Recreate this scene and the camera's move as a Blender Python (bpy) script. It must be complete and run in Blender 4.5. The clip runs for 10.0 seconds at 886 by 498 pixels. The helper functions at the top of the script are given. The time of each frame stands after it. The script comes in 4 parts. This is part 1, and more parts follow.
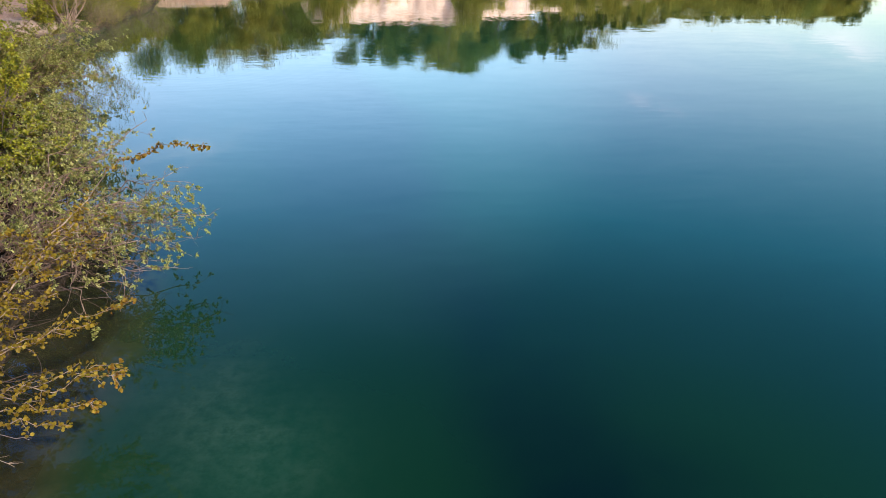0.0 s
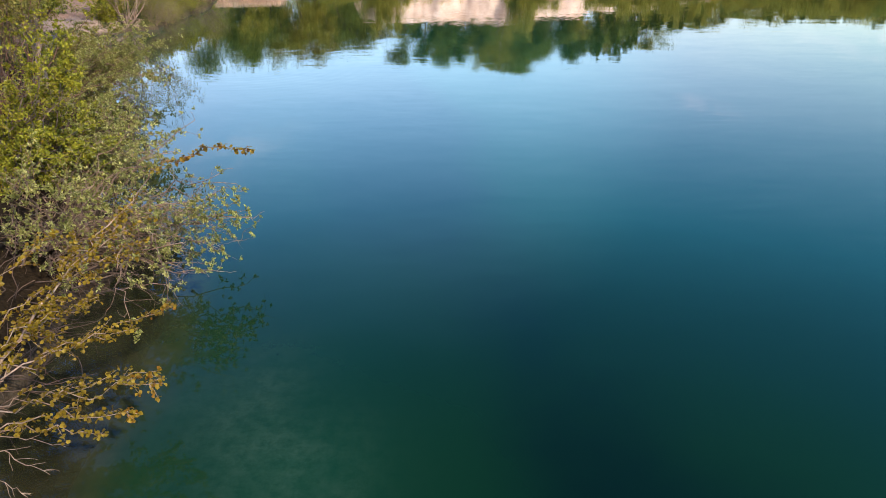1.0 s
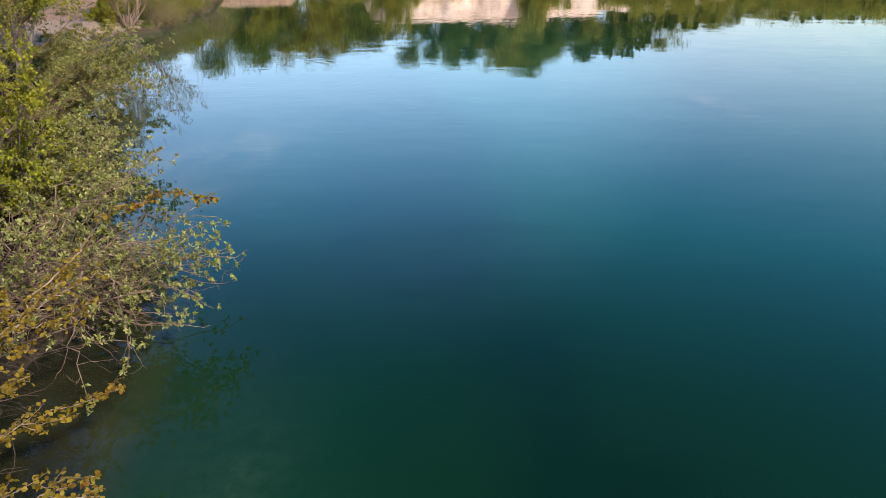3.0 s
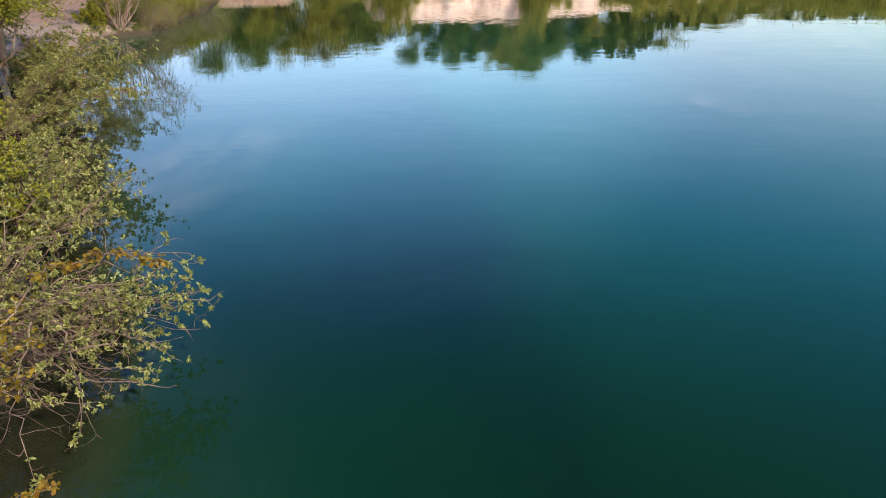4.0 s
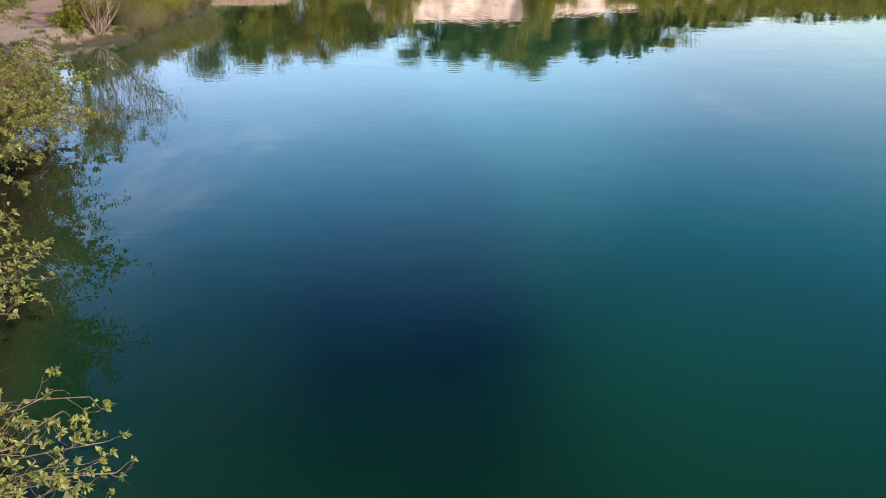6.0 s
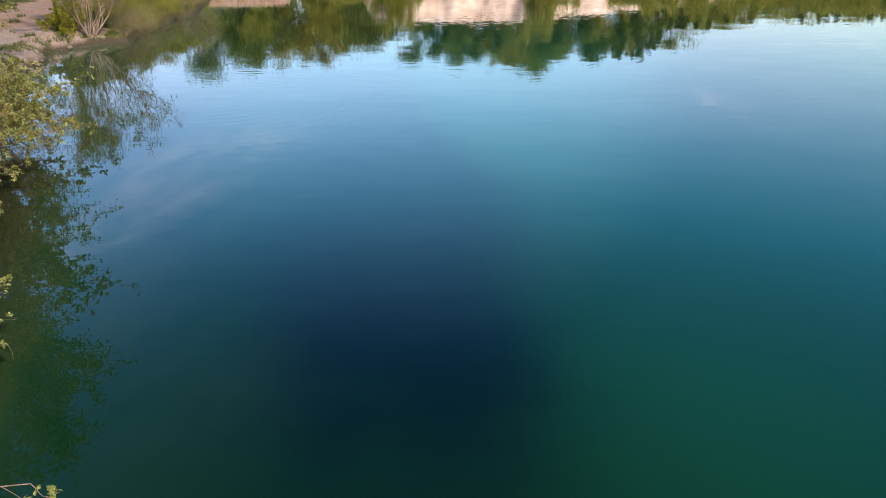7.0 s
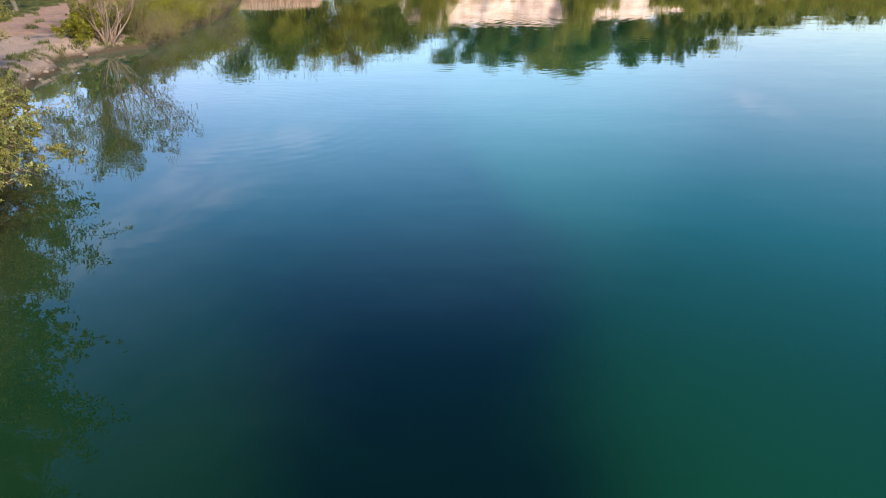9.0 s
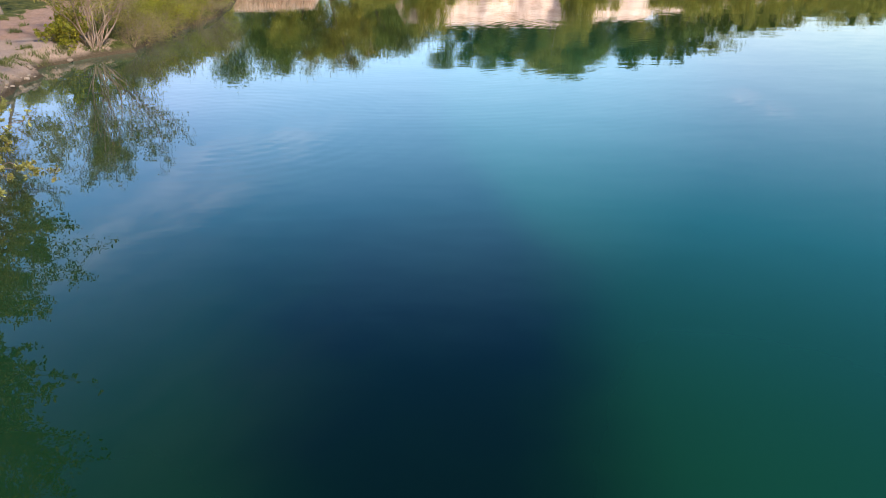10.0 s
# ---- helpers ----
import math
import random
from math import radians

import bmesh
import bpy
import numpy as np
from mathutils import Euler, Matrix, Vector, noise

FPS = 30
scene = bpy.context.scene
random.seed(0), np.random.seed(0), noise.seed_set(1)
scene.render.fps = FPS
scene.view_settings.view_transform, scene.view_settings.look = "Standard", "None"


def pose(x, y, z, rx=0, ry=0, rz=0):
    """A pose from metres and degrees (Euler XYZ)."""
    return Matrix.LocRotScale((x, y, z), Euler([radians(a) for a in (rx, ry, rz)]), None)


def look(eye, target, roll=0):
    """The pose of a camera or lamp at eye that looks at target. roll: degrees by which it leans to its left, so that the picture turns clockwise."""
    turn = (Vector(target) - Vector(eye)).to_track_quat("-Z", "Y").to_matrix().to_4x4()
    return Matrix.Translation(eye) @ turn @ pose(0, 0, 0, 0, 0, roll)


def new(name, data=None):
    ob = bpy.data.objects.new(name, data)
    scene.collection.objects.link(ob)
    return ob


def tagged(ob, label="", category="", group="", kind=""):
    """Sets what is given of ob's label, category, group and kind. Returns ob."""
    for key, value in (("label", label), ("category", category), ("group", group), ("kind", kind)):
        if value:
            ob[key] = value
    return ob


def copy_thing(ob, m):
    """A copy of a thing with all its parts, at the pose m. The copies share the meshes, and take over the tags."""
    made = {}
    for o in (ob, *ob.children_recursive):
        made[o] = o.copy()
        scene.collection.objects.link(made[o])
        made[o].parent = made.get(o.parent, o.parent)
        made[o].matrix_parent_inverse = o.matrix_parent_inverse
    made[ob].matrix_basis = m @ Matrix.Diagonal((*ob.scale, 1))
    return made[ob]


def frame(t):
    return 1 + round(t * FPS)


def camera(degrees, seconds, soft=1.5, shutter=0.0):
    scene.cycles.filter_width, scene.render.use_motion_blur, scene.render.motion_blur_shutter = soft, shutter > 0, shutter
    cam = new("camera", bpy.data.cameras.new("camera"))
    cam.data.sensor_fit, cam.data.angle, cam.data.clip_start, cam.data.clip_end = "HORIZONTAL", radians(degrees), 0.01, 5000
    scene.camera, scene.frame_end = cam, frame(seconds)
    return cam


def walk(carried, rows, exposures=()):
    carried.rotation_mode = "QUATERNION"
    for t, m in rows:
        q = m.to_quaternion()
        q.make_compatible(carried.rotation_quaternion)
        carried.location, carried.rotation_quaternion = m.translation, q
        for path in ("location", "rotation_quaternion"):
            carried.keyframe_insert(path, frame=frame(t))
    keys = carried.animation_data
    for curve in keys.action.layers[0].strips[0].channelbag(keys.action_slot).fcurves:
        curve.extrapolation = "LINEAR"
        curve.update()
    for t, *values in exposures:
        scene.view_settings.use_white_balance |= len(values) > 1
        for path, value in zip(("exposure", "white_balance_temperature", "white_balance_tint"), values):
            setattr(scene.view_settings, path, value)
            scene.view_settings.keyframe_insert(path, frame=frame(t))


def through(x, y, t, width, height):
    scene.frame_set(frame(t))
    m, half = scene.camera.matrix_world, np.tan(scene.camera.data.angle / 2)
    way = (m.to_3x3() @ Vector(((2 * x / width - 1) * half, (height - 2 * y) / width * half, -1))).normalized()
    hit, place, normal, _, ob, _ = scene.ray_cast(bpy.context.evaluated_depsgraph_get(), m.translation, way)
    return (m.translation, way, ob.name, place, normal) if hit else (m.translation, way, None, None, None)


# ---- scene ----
cam = camera(66.0, 10.0, soft=0.7)
PATH = [
    (0, (-0.002, -0.001, 4.129), (0.841, 9.074, 0.014), 0.50),
    (0.5, (-0.004, 0.169, 4.110), (0.602, 9.261, -0.009), 0.31),
    (1, (-0.001, 0.347, 4.090), (0.161, 9.457, -0.029), 0.12),
    (1.5, (0.002, 0.564, 4.072), (-0.001, 9.675, -0.050), 0.01),
    (2, (0.004, 0.861, 4.061), (0.005, 9.970, -0.064), -0.00),
    (2.5, (0.004, 1.248, 4.058), (0.005, 10.356, -0.072), 0.00),
    (2.7, (0.006, 1.419, 4.061), (0.014, 10.526, -0.071), -0.00),
    (3.8, (0.023, 2.428, 4.103), (0.059, 11.526, -0.049), -0.11),
    (4, (0.021, 2.650, 4.109), (0.035, 11.746, -0.047), -0.11),
    (4.5, (-0.001, 3.264, 4.120), (0.015, 12.356, -0.044), -0.04),
    (5, (-0.032, 3.923, 4.133), (-0.009, 13.011, -0.041), 0.07),
    (5.5, (-0.056, 4.591, 4.148), (-0.030, 13.672, -0.040), 0.14),
    (5.7, (-0.062, 4.825, 4.151), (-0.052, 13.904, -0.040), 0.13),
    (6.8, (-0.101, 5.791, 4.149), (-0.107, 14.871, -0.040), 0.01),
    (7, (-0.107, 5.985, 4.151), (-0.118, 15.065, -0.038), 0.00),
    (7.5, (-0.115, 6.541, 4.161), (-0.261, 15.621, -0.026), -0.01),
    (8, (-0.132, 7.101, 4.169), (-0.402, 16.178, -0.017), -0.05),
    (8.5, (-0.160, 7.649, 4.170), (-0.548, 16.722, -0.017), -0.12),
    (9, (-0.204, 8.212, 4.162), (-0.660, 17.282, -0.025), -0.20),
    (9.5, (-0.273, 8.760, 4.149), (-0.721, 17.830, -0.038), -0.26),
    (10, (-0.362, 9.284, 4.128), (-0.785, 18.358, -0.054), -0.32),
]
walk(cam, [(t, look(eye, target, roll)) for t, eye, target, roll in PATH], exposures=[(0, 1.33), (2.5, 1.19), (5.0, 1.22), (7.0, 1.27), (8.0, 1.37), (10, 1.42)])

# ---- sky and sun ----
SUN_ELEVATION, SUN_TURN = radians(40), radians(136)
world = bpy.data.worlds.new("sky")
scene.world = world
world.use_nodes = True


def node(tree, kind, values=None, operation="", attribute=""):
    n = tree.nodes.new(kind)
    if operation:
        n.operation = operation
    if attribute:
        n.attribute_name = attribute
    for key, value in (values or {}).items():
        n.inputs[key].default_value = value
    return n


def sky_nodes():
    nt = world.node_tree
    nt.nodes.clear()
    out = node(nt, "ShaderNodeOutputWorld")
    back = node(nt, "ShaderNodeBackground", {"Strength": 0.15})
    sky = node(nt, "ShaderNodeTexSky")
    sky.sky_type, sky.sun_disc, sky.sun_elevation, sky.sun_rotation = "NISHITA", False, SUN_ELEVATION, SUN_TURN
    sky.air_density, sky.dust_density, sky.ozone_density = 1.0, 0.3, 3.0
    # whiter haze towards the horizon, deeper blue above
    where = node(nt, "ShaderNodeTexCoord").outputs["Generated"]
    parts = node(nt, "ShaderNodeSeparateXYZ")
    nt.links.new(where, parts.inputs[0])
    haze = node(nt, "ShaderNodeValToRGB")
    tints = ((0.07, (1.05, 0.80, 0.75)), (0.20, (0.94, 0.865, 0.91)), (0.36, (0.31, 0.82, 1.06)), (0.50, (0.17, 0.54, 0.94)), (0.70, (0.085, 0.32, 0.52)), (0.82, (0.24, 0.44, 0.52)), (1.0, (0.40, 0.52, 0.56)))
    while len(haze.color_ramp.elements) < len(tints):
        haze.color_ramp.elements.new(0.5)
    for e, (at, tint) in zip(haze.color_ramp.elements, tints):
        e.position, e.color = at, (*tint, 1)
    nt.links.new(parts.outputs["Z"], haze.inputs[0])
    clear = node(nt, "ShaderNodeMix")
    clear.data_type, clear.blend_type = "RGBA", "MULTIPLY"
    clear.inputs[0].default_value = 1.0
    nt.links.new(sky.outputs[0], clear.inputs[6])
    nt.links.new(haze.outputs[0], clear.inputs[7])
    # deeper green-blue sky towards the east; the unseen south paled to warm the shade
    def turned(below, axis, low, high, tint):
        along = node(nt, "ShaderNodeMapRange", {1: low, 2: high, 3: 0.0, 4: 1.0})
        along.interpolation_type = "SMOOTHSTEP"
        nt.links.new(parts.outputs[axis], along.inputs[0])
        stain = node(nt, "ShaderNodeMix")
        stain.data_type, stain.blend_type = "RGBA", "MULTIPLY"
        stain.inputs[7].default_value = (*tint, 1)
        nt.links.new(along.outputs[0], stain.inputs[0])
        nt.links.new(below, stain.inputs[6])
        return stain.outputs[2]

    deep_sky = turned(turned(clear.outputs[2], "X", 0.08, 0.75, (0.77, 0.95, 0.83)), "Y", 0.05, -0.5, (2.4, 1.25, 1.0))

    def maths(op, a, b=0.0):
        m = node(nt, "ShaderNodeMath", operation=op)
        for value, slot in ((a, 0), (b, 1)):
            if isinstance(value, (int, float)):
                m.inputs[slot].default_value = value
            else:
                nt.links.new(value, m.inputs[slot])
        return m.outputs[0]

    def streak(below, bearing, rise, slope, long, short, strong, tone, torn=1.0):
        """A drawn-out wisp of cloud laid over the sky below it."""
        b, r, k = radians(bearing), radians(rise), radians(slope)
        east, up = Vector((math.cos(b), -math.sin(b), 0)), Vector((-math.sin(r) * math.sin(b), -math.sin(r) * math.cos(b), math.cos(r)))
        along = node(nt, "ShaderNodeVectorMath", {1: tuple(east * math.cos(k) + up * math.sin(k))}, operation="DOT_PRODUCT")
        across = node(nt, "ShaderNodeVectorMath", {1: tuple(up * math.cos(k) - east * math.sin(k))}, operation="DOT_PRODUCT")
        nt.links.new(where, along.inputs[0])
        nt.links.new(where, across.inputs[0])
        u, v = maths("DIVIDE", along.outputs["Value"], long), maths("DIVIDE", across.outputs["Value"], short)
        far = maths("SQRT", maths("ADD", maths("MULTIPLY", u, u), maths("MULTIPLY", v, v)))
        flat = node(nt, "ShaderNodeCombineXYZ", {2: bearing * 0.37})
        nt.links.new(maths("MULTIPLY", along.outputs["Value"], 9.0), flat.inputs[0])
        nt.links.new(maths("MULTIPLY", across.outputs["Value"], 34.0), flat.inputs[1])
        puff = node(nt, "ShaderNodeTexNoise", {"Scale": 1.0, "Detail": 7.0, "Roughness": 0.62, "Distortion": 0.5})
        nt.links.new(flat.outputs[0], puff.inputs["Vector"])
        body = node(nt, "ShaderNodeMapRange", {1: 0.55 - 0.13 * torn, 2: 0.55 + 0.13 * torn, 3: 0.0, 4: strong})
        nt.links.new(puff.outputs["Fac"], body.inputs[0])
        edge = node(nt, "ShaderNodeMapRange", {1: 1.0, 2: 0.25, 3: 0.0, 4: 1.0})
        edge.interpolation_type = "SMOOTHSTEP"
        nt.links.new(far, edge.inputs[0])
        over = node(nt, "ShaderNodeMix")
        over.data_type = "RGBA"
        over.inputs[7].default_value = (*tone, 1)
        nt.links.new(maths("MULTIPLY", body.outputs[0], edge.outputs[0]), over.inputs[0])
        nt.links.new(below, over.inputs[6])
        return over.outputs[2]

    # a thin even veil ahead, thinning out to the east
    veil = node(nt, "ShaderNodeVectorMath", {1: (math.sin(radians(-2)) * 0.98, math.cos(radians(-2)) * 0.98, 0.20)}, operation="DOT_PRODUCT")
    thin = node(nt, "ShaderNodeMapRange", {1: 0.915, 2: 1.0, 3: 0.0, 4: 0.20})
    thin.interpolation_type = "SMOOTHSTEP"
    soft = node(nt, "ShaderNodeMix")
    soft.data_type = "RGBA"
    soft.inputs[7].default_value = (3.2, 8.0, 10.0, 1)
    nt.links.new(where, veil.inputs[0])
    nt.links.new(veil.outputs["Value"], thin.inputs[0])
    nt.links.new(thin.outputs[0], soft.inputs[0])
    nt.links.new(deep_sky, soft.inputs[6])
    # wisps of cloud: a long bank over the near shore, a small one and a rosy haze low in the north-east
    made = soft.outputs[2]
    for wisp in ((-31, 20, -15, 0.40, 0.20, 0.15, (7.0, 8.0, 10.4), 3.5), (-29.5, 20.8, -16, 0.26, 0.060, 0.28, (8.0, 8.4, 10.4), 1.6), (-33, 36, -20, 0.45, 0.24, 0.10, (6.4, 7.4, 9.6), 3.5), (-20, 16, -12, 0.20, 0.04, 0.20, (8.4, 8.7, 10.0)),
                 (22.2, 11.6, 12, 0.060, 0.012, 0.17, (9.4, 7.6, 8.6)), (33, 6.5, 4, 0.12, 0.03, 0.22, (9.8, 7.8, 8.2))):
        made = streak(made, *wisp)
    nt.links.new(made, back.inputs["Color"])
    nt.links.new(back.outputs[0], out.inputs[0])


sky_nodes()
sun = new("sun", bpy.data.lights.new("sun", "SUN"))
sun.data.energy, sun.data.angle, sun.data.color = 2.6, radians(3.5), (1.0, 0.87, 0.72)
sun_from = Vector((math.sin(SUN_TURN) * math.cos(SUN_ELEVATION), math.cos(SUN_TURN) * math.cos(SUN_ELEVATION), math.sin(SUN_ELEVATION)))
sun.matrix_world = look(sun_from * 60, (0, 0, 0))


# ---- materials ----
def material(name):
    m = bpy.data.materials.new(name)
    m.use_nodes = True
    m.node_tree.nodes.clear()
    out = node(m.node_tree, "ShaderNodeOutputMaterial")
    return m, m.node_tree, out


def ramp(nt, source, stops, mode="LINEAR"):
    r = node(nt, "ShaderNodeValToRGB")
    r.color_ramp.interpolation = mode
    while len(r.color_ramp.elements) < len(stops):
        r.color_ramp.elements.new(0.5)
    for e, (at, c) in zip(r.color_ramp.elements, stops):
        e.position, e.color = at, (*c, 1)
    nt.links.new(source, r.inputs[0])
    return r.outputs[0]


def blend(nt, fac, a, b, mode="MIX"):
    m = node(nt, "ShaderNodeMix")
    m.data_type, m.blend_type = "RGBA", mode
    for value, slot in ((fac, 0), (a, 6), (b, 7)):
        if isinstance(value, (int, float)):
            m.inputs[slot].default_value = value
        elif isinstance(value, tuple):
            m.inputs[slot].default_value = (*value, 1)
        else:
            nt.links.new(value, m.inputs[slot])
    return m.outputs[2]


def grain(nt, scale, detail=5.0, rough=0.6, stretch=None):
    where = node(nt, "ShaderNodeNewGeometry").outputs["Position"]
    if stretch:
        s = node(nt, "ShaderNodeMapping")
        s.inputs["Scale"].default_value = stretch
        nt.links.new(where, s.inputs["Vector"])
        where = s.outputs[0]
    n = node(nt, "ShaderNodeTexNoise", {"Scale": scale, "Detail": detail, "Roughness": rough})
    nt.links.new(where, n.inputs["Vector"])
    return n.outputs["Fac"]


def math_node(nt, op, a, b=0.0):
    m = node(nt, "ShaderNodeMath", operation=op)
    for value, slot in ((a, 0), (b, 1)):
        if isinstance(value, (int, float)):
            m.inputs[slot].default_value = value
        else:
            nt.links.new(value, m.inputs[slot])
    return m.outputs[0]


def bumped(nt, height, strength, distance):
    b = node(nt, "ShaderNodeBump", {"Strength": strength, "Distance": distance})
    nt.links.new(height, b.inputs["Height"])
    return b.outputs[0]


def leaf_material(name, dark, mid, light, gloss=0.5, through=0.35, single=False):
    """Thin leaves: each one its own tone, light shining through."""
    m, nt, out = material(name)
    pick = node(nt, "ShaderNodeObjectInfo").outputs["Random"] if single else node(nt, "ShaderNodeNewGeometry").outputs["Random Per Island"]
    tone = ramp(nt, pick, [(0.0, dark), (0.5, mid), (1.0, light)])
    patch = grain(nt, 1.3, 3.0)
    tone = blend(nt, ramp(nt, patch, [(0.35, (0, 0, 0)), (0.7, (0.55, 0.55, 0.55))]), tone, dark)
    body = node(nt, "ShaderNodeBsdfPrincipled", {"Roughness": gloss, "Specular IOR Level": 0.2})
    thin = node(nt, "ShaderNodeBsdfTranslucent")
    both = node(nt, "ShaderNodeMixShader", {0: through})
    nt.links.new(tone, body.inputs["Base Color"])
    nt.links.new(tone, thin.inputs["Color"])
    nt.links.new(body.outputs[0], both.inputs[1])
    nt.links.new(thin.outputs[0], both.inputs[2])
    nt.links.new(both.outputs[0], out.inputs[0])
    return m


def bark_material(name, dark, light, scale=14.0):
    m, nt, out = material(name)
    streaks = grain(nt, scale, 6.0, 0.65, (1, 1, 0.25))
    broad = grain(nt, 1.7, 3.0)
    tone = ramp(nt, streaks, [(0.3, dark), (0.7, light)])
    tone = blend(nt, ramp(nt, broad, [(0.4, (0, 0, 0)), (0.75, (0.6, 0.6, 0.6))]), tone, tuple(0.6 * c for c in dark))
    body = node(nt, "ShaderNodeBsdfPrincipled", {"Roughness": 0.85, "Specular IOR Level": 0.2})
    nt.links.new(tone, body.inputs["Base Color"])
    nt.links.new(bumped(nt, streaks, 0.6, 0.01), body.inputs["Normal"])
    nt.links.new(body.outputs[0], out.inputs[0])
    return m


def lake_tone(nt):
    """Colour of the lake looked into from above, by the depth and kind of its bed; and that depth."""
    axes = node(nt, "ShaderNodeSeparateXYZ")
    nt.links.new(node(nt, "ShaderNodeNewGeometry").outputs["Position"], axes.inputs[0])
    fine, mid, broad = grain(nt, 26.0, 6.0, 0.7), grain(nt, 2.2, 5.0), grain(nt, 0.5, 3.0)
    # the water's own colour darkens with the deep value, dark patch included
    deep = node(nt, "ShaderNodeAttribute", attribute="deep").outputs["Fac"]
    depth = math_node(nt, "MULTIPLY", deep, 0.2)
    depth = math_node(nt, "ADD", depth, math_node(nt, "MULTIPLY", math_node(nt, "SUBTRACT", broad, 0.5), 0.10))
    depth = math_node(nt, "ADD", depth, math_node(nt, "MULTIPLY", math_node(nt, "SUBTRACT", grain(nt, 1.1, 4.0, 0.6), 0.5), math_node(nt, "MULTIPLY", depth, 0.22)))
    bed = ramp(nt, depth, [(0.0, (0.040, 0.036, 0.019)), (0.06, (0.024, 0.034, 0.012)), (0.14, (0.012, 0.034, 0.012)), (0.24, (0.006, 0.026, 0.010)), (0.46, (0.0026, 0.0205, 0.0070)), (0.80, (0.0008, 0.0064, 0.0052))], "EASE")
    silt = node(nt, "ShaderNodeAttribute", attribute="silt").outputs["Fac"]
    bed = blend(nt, silt, bed, (0.0040, 0.047, 0.023))
    bed = blend(nt, ramp(nt, deep, [(0.3, (0.5, 0.5, 0.5)), (1.0, (0, 0, 0))]), bed, ramp(nt, fine, [(0.3, (0.012, 0.011, 0.006)), (0.75, (0.045, 0.038, 0.022))]))
    # darker olive-brown on the shallow bed under the near shrubs
    under = math_node(nt, "MULTIPLY", ramp(nt, math_node(nt, "MULTIPLY", axes.outputs["Y"], 0.05), [(0.30, (1, 1, 1)), (0.42, (0, 0, 0))]), ramp(nt, math_node(nt, "MULTIPLY", deep, 0.4), [(0.12, (0.85, 0.85, 0.85)), (0.54, (0, 0, 0))]))
    bed = blend(nt, under, bed, ramp(nt, mid, [(0.3, (0.012, 0.013, 0.006)), (0.7, (0.040, 0.035, 0.017))]))
    pale = node(nt, "ShaderNodeAttribute", attribute="pale_bed").outputs["Fac"]
    pale = math_node(nt, "MULTIPLY", pale, math_node(nt, "MULTIPLY", ramp(nt, mid, [(0.3, (0.6, 0.6, 0.6)), (0.65, (1, 1, 1))]), ramp(nt, grain(nt, 8.0, 5.0, 0.7), [(0.35, (0.35, 0.35, 0.35)), (0.6, (1, 1, 1))])))
    bed = blend(nt, pale, bed, ramp(nt, mid, [(0.3, (0.040, 0.090, 0.056)), (0.7, (0.085, 0.135, 0.088))]))
    return bed, deep


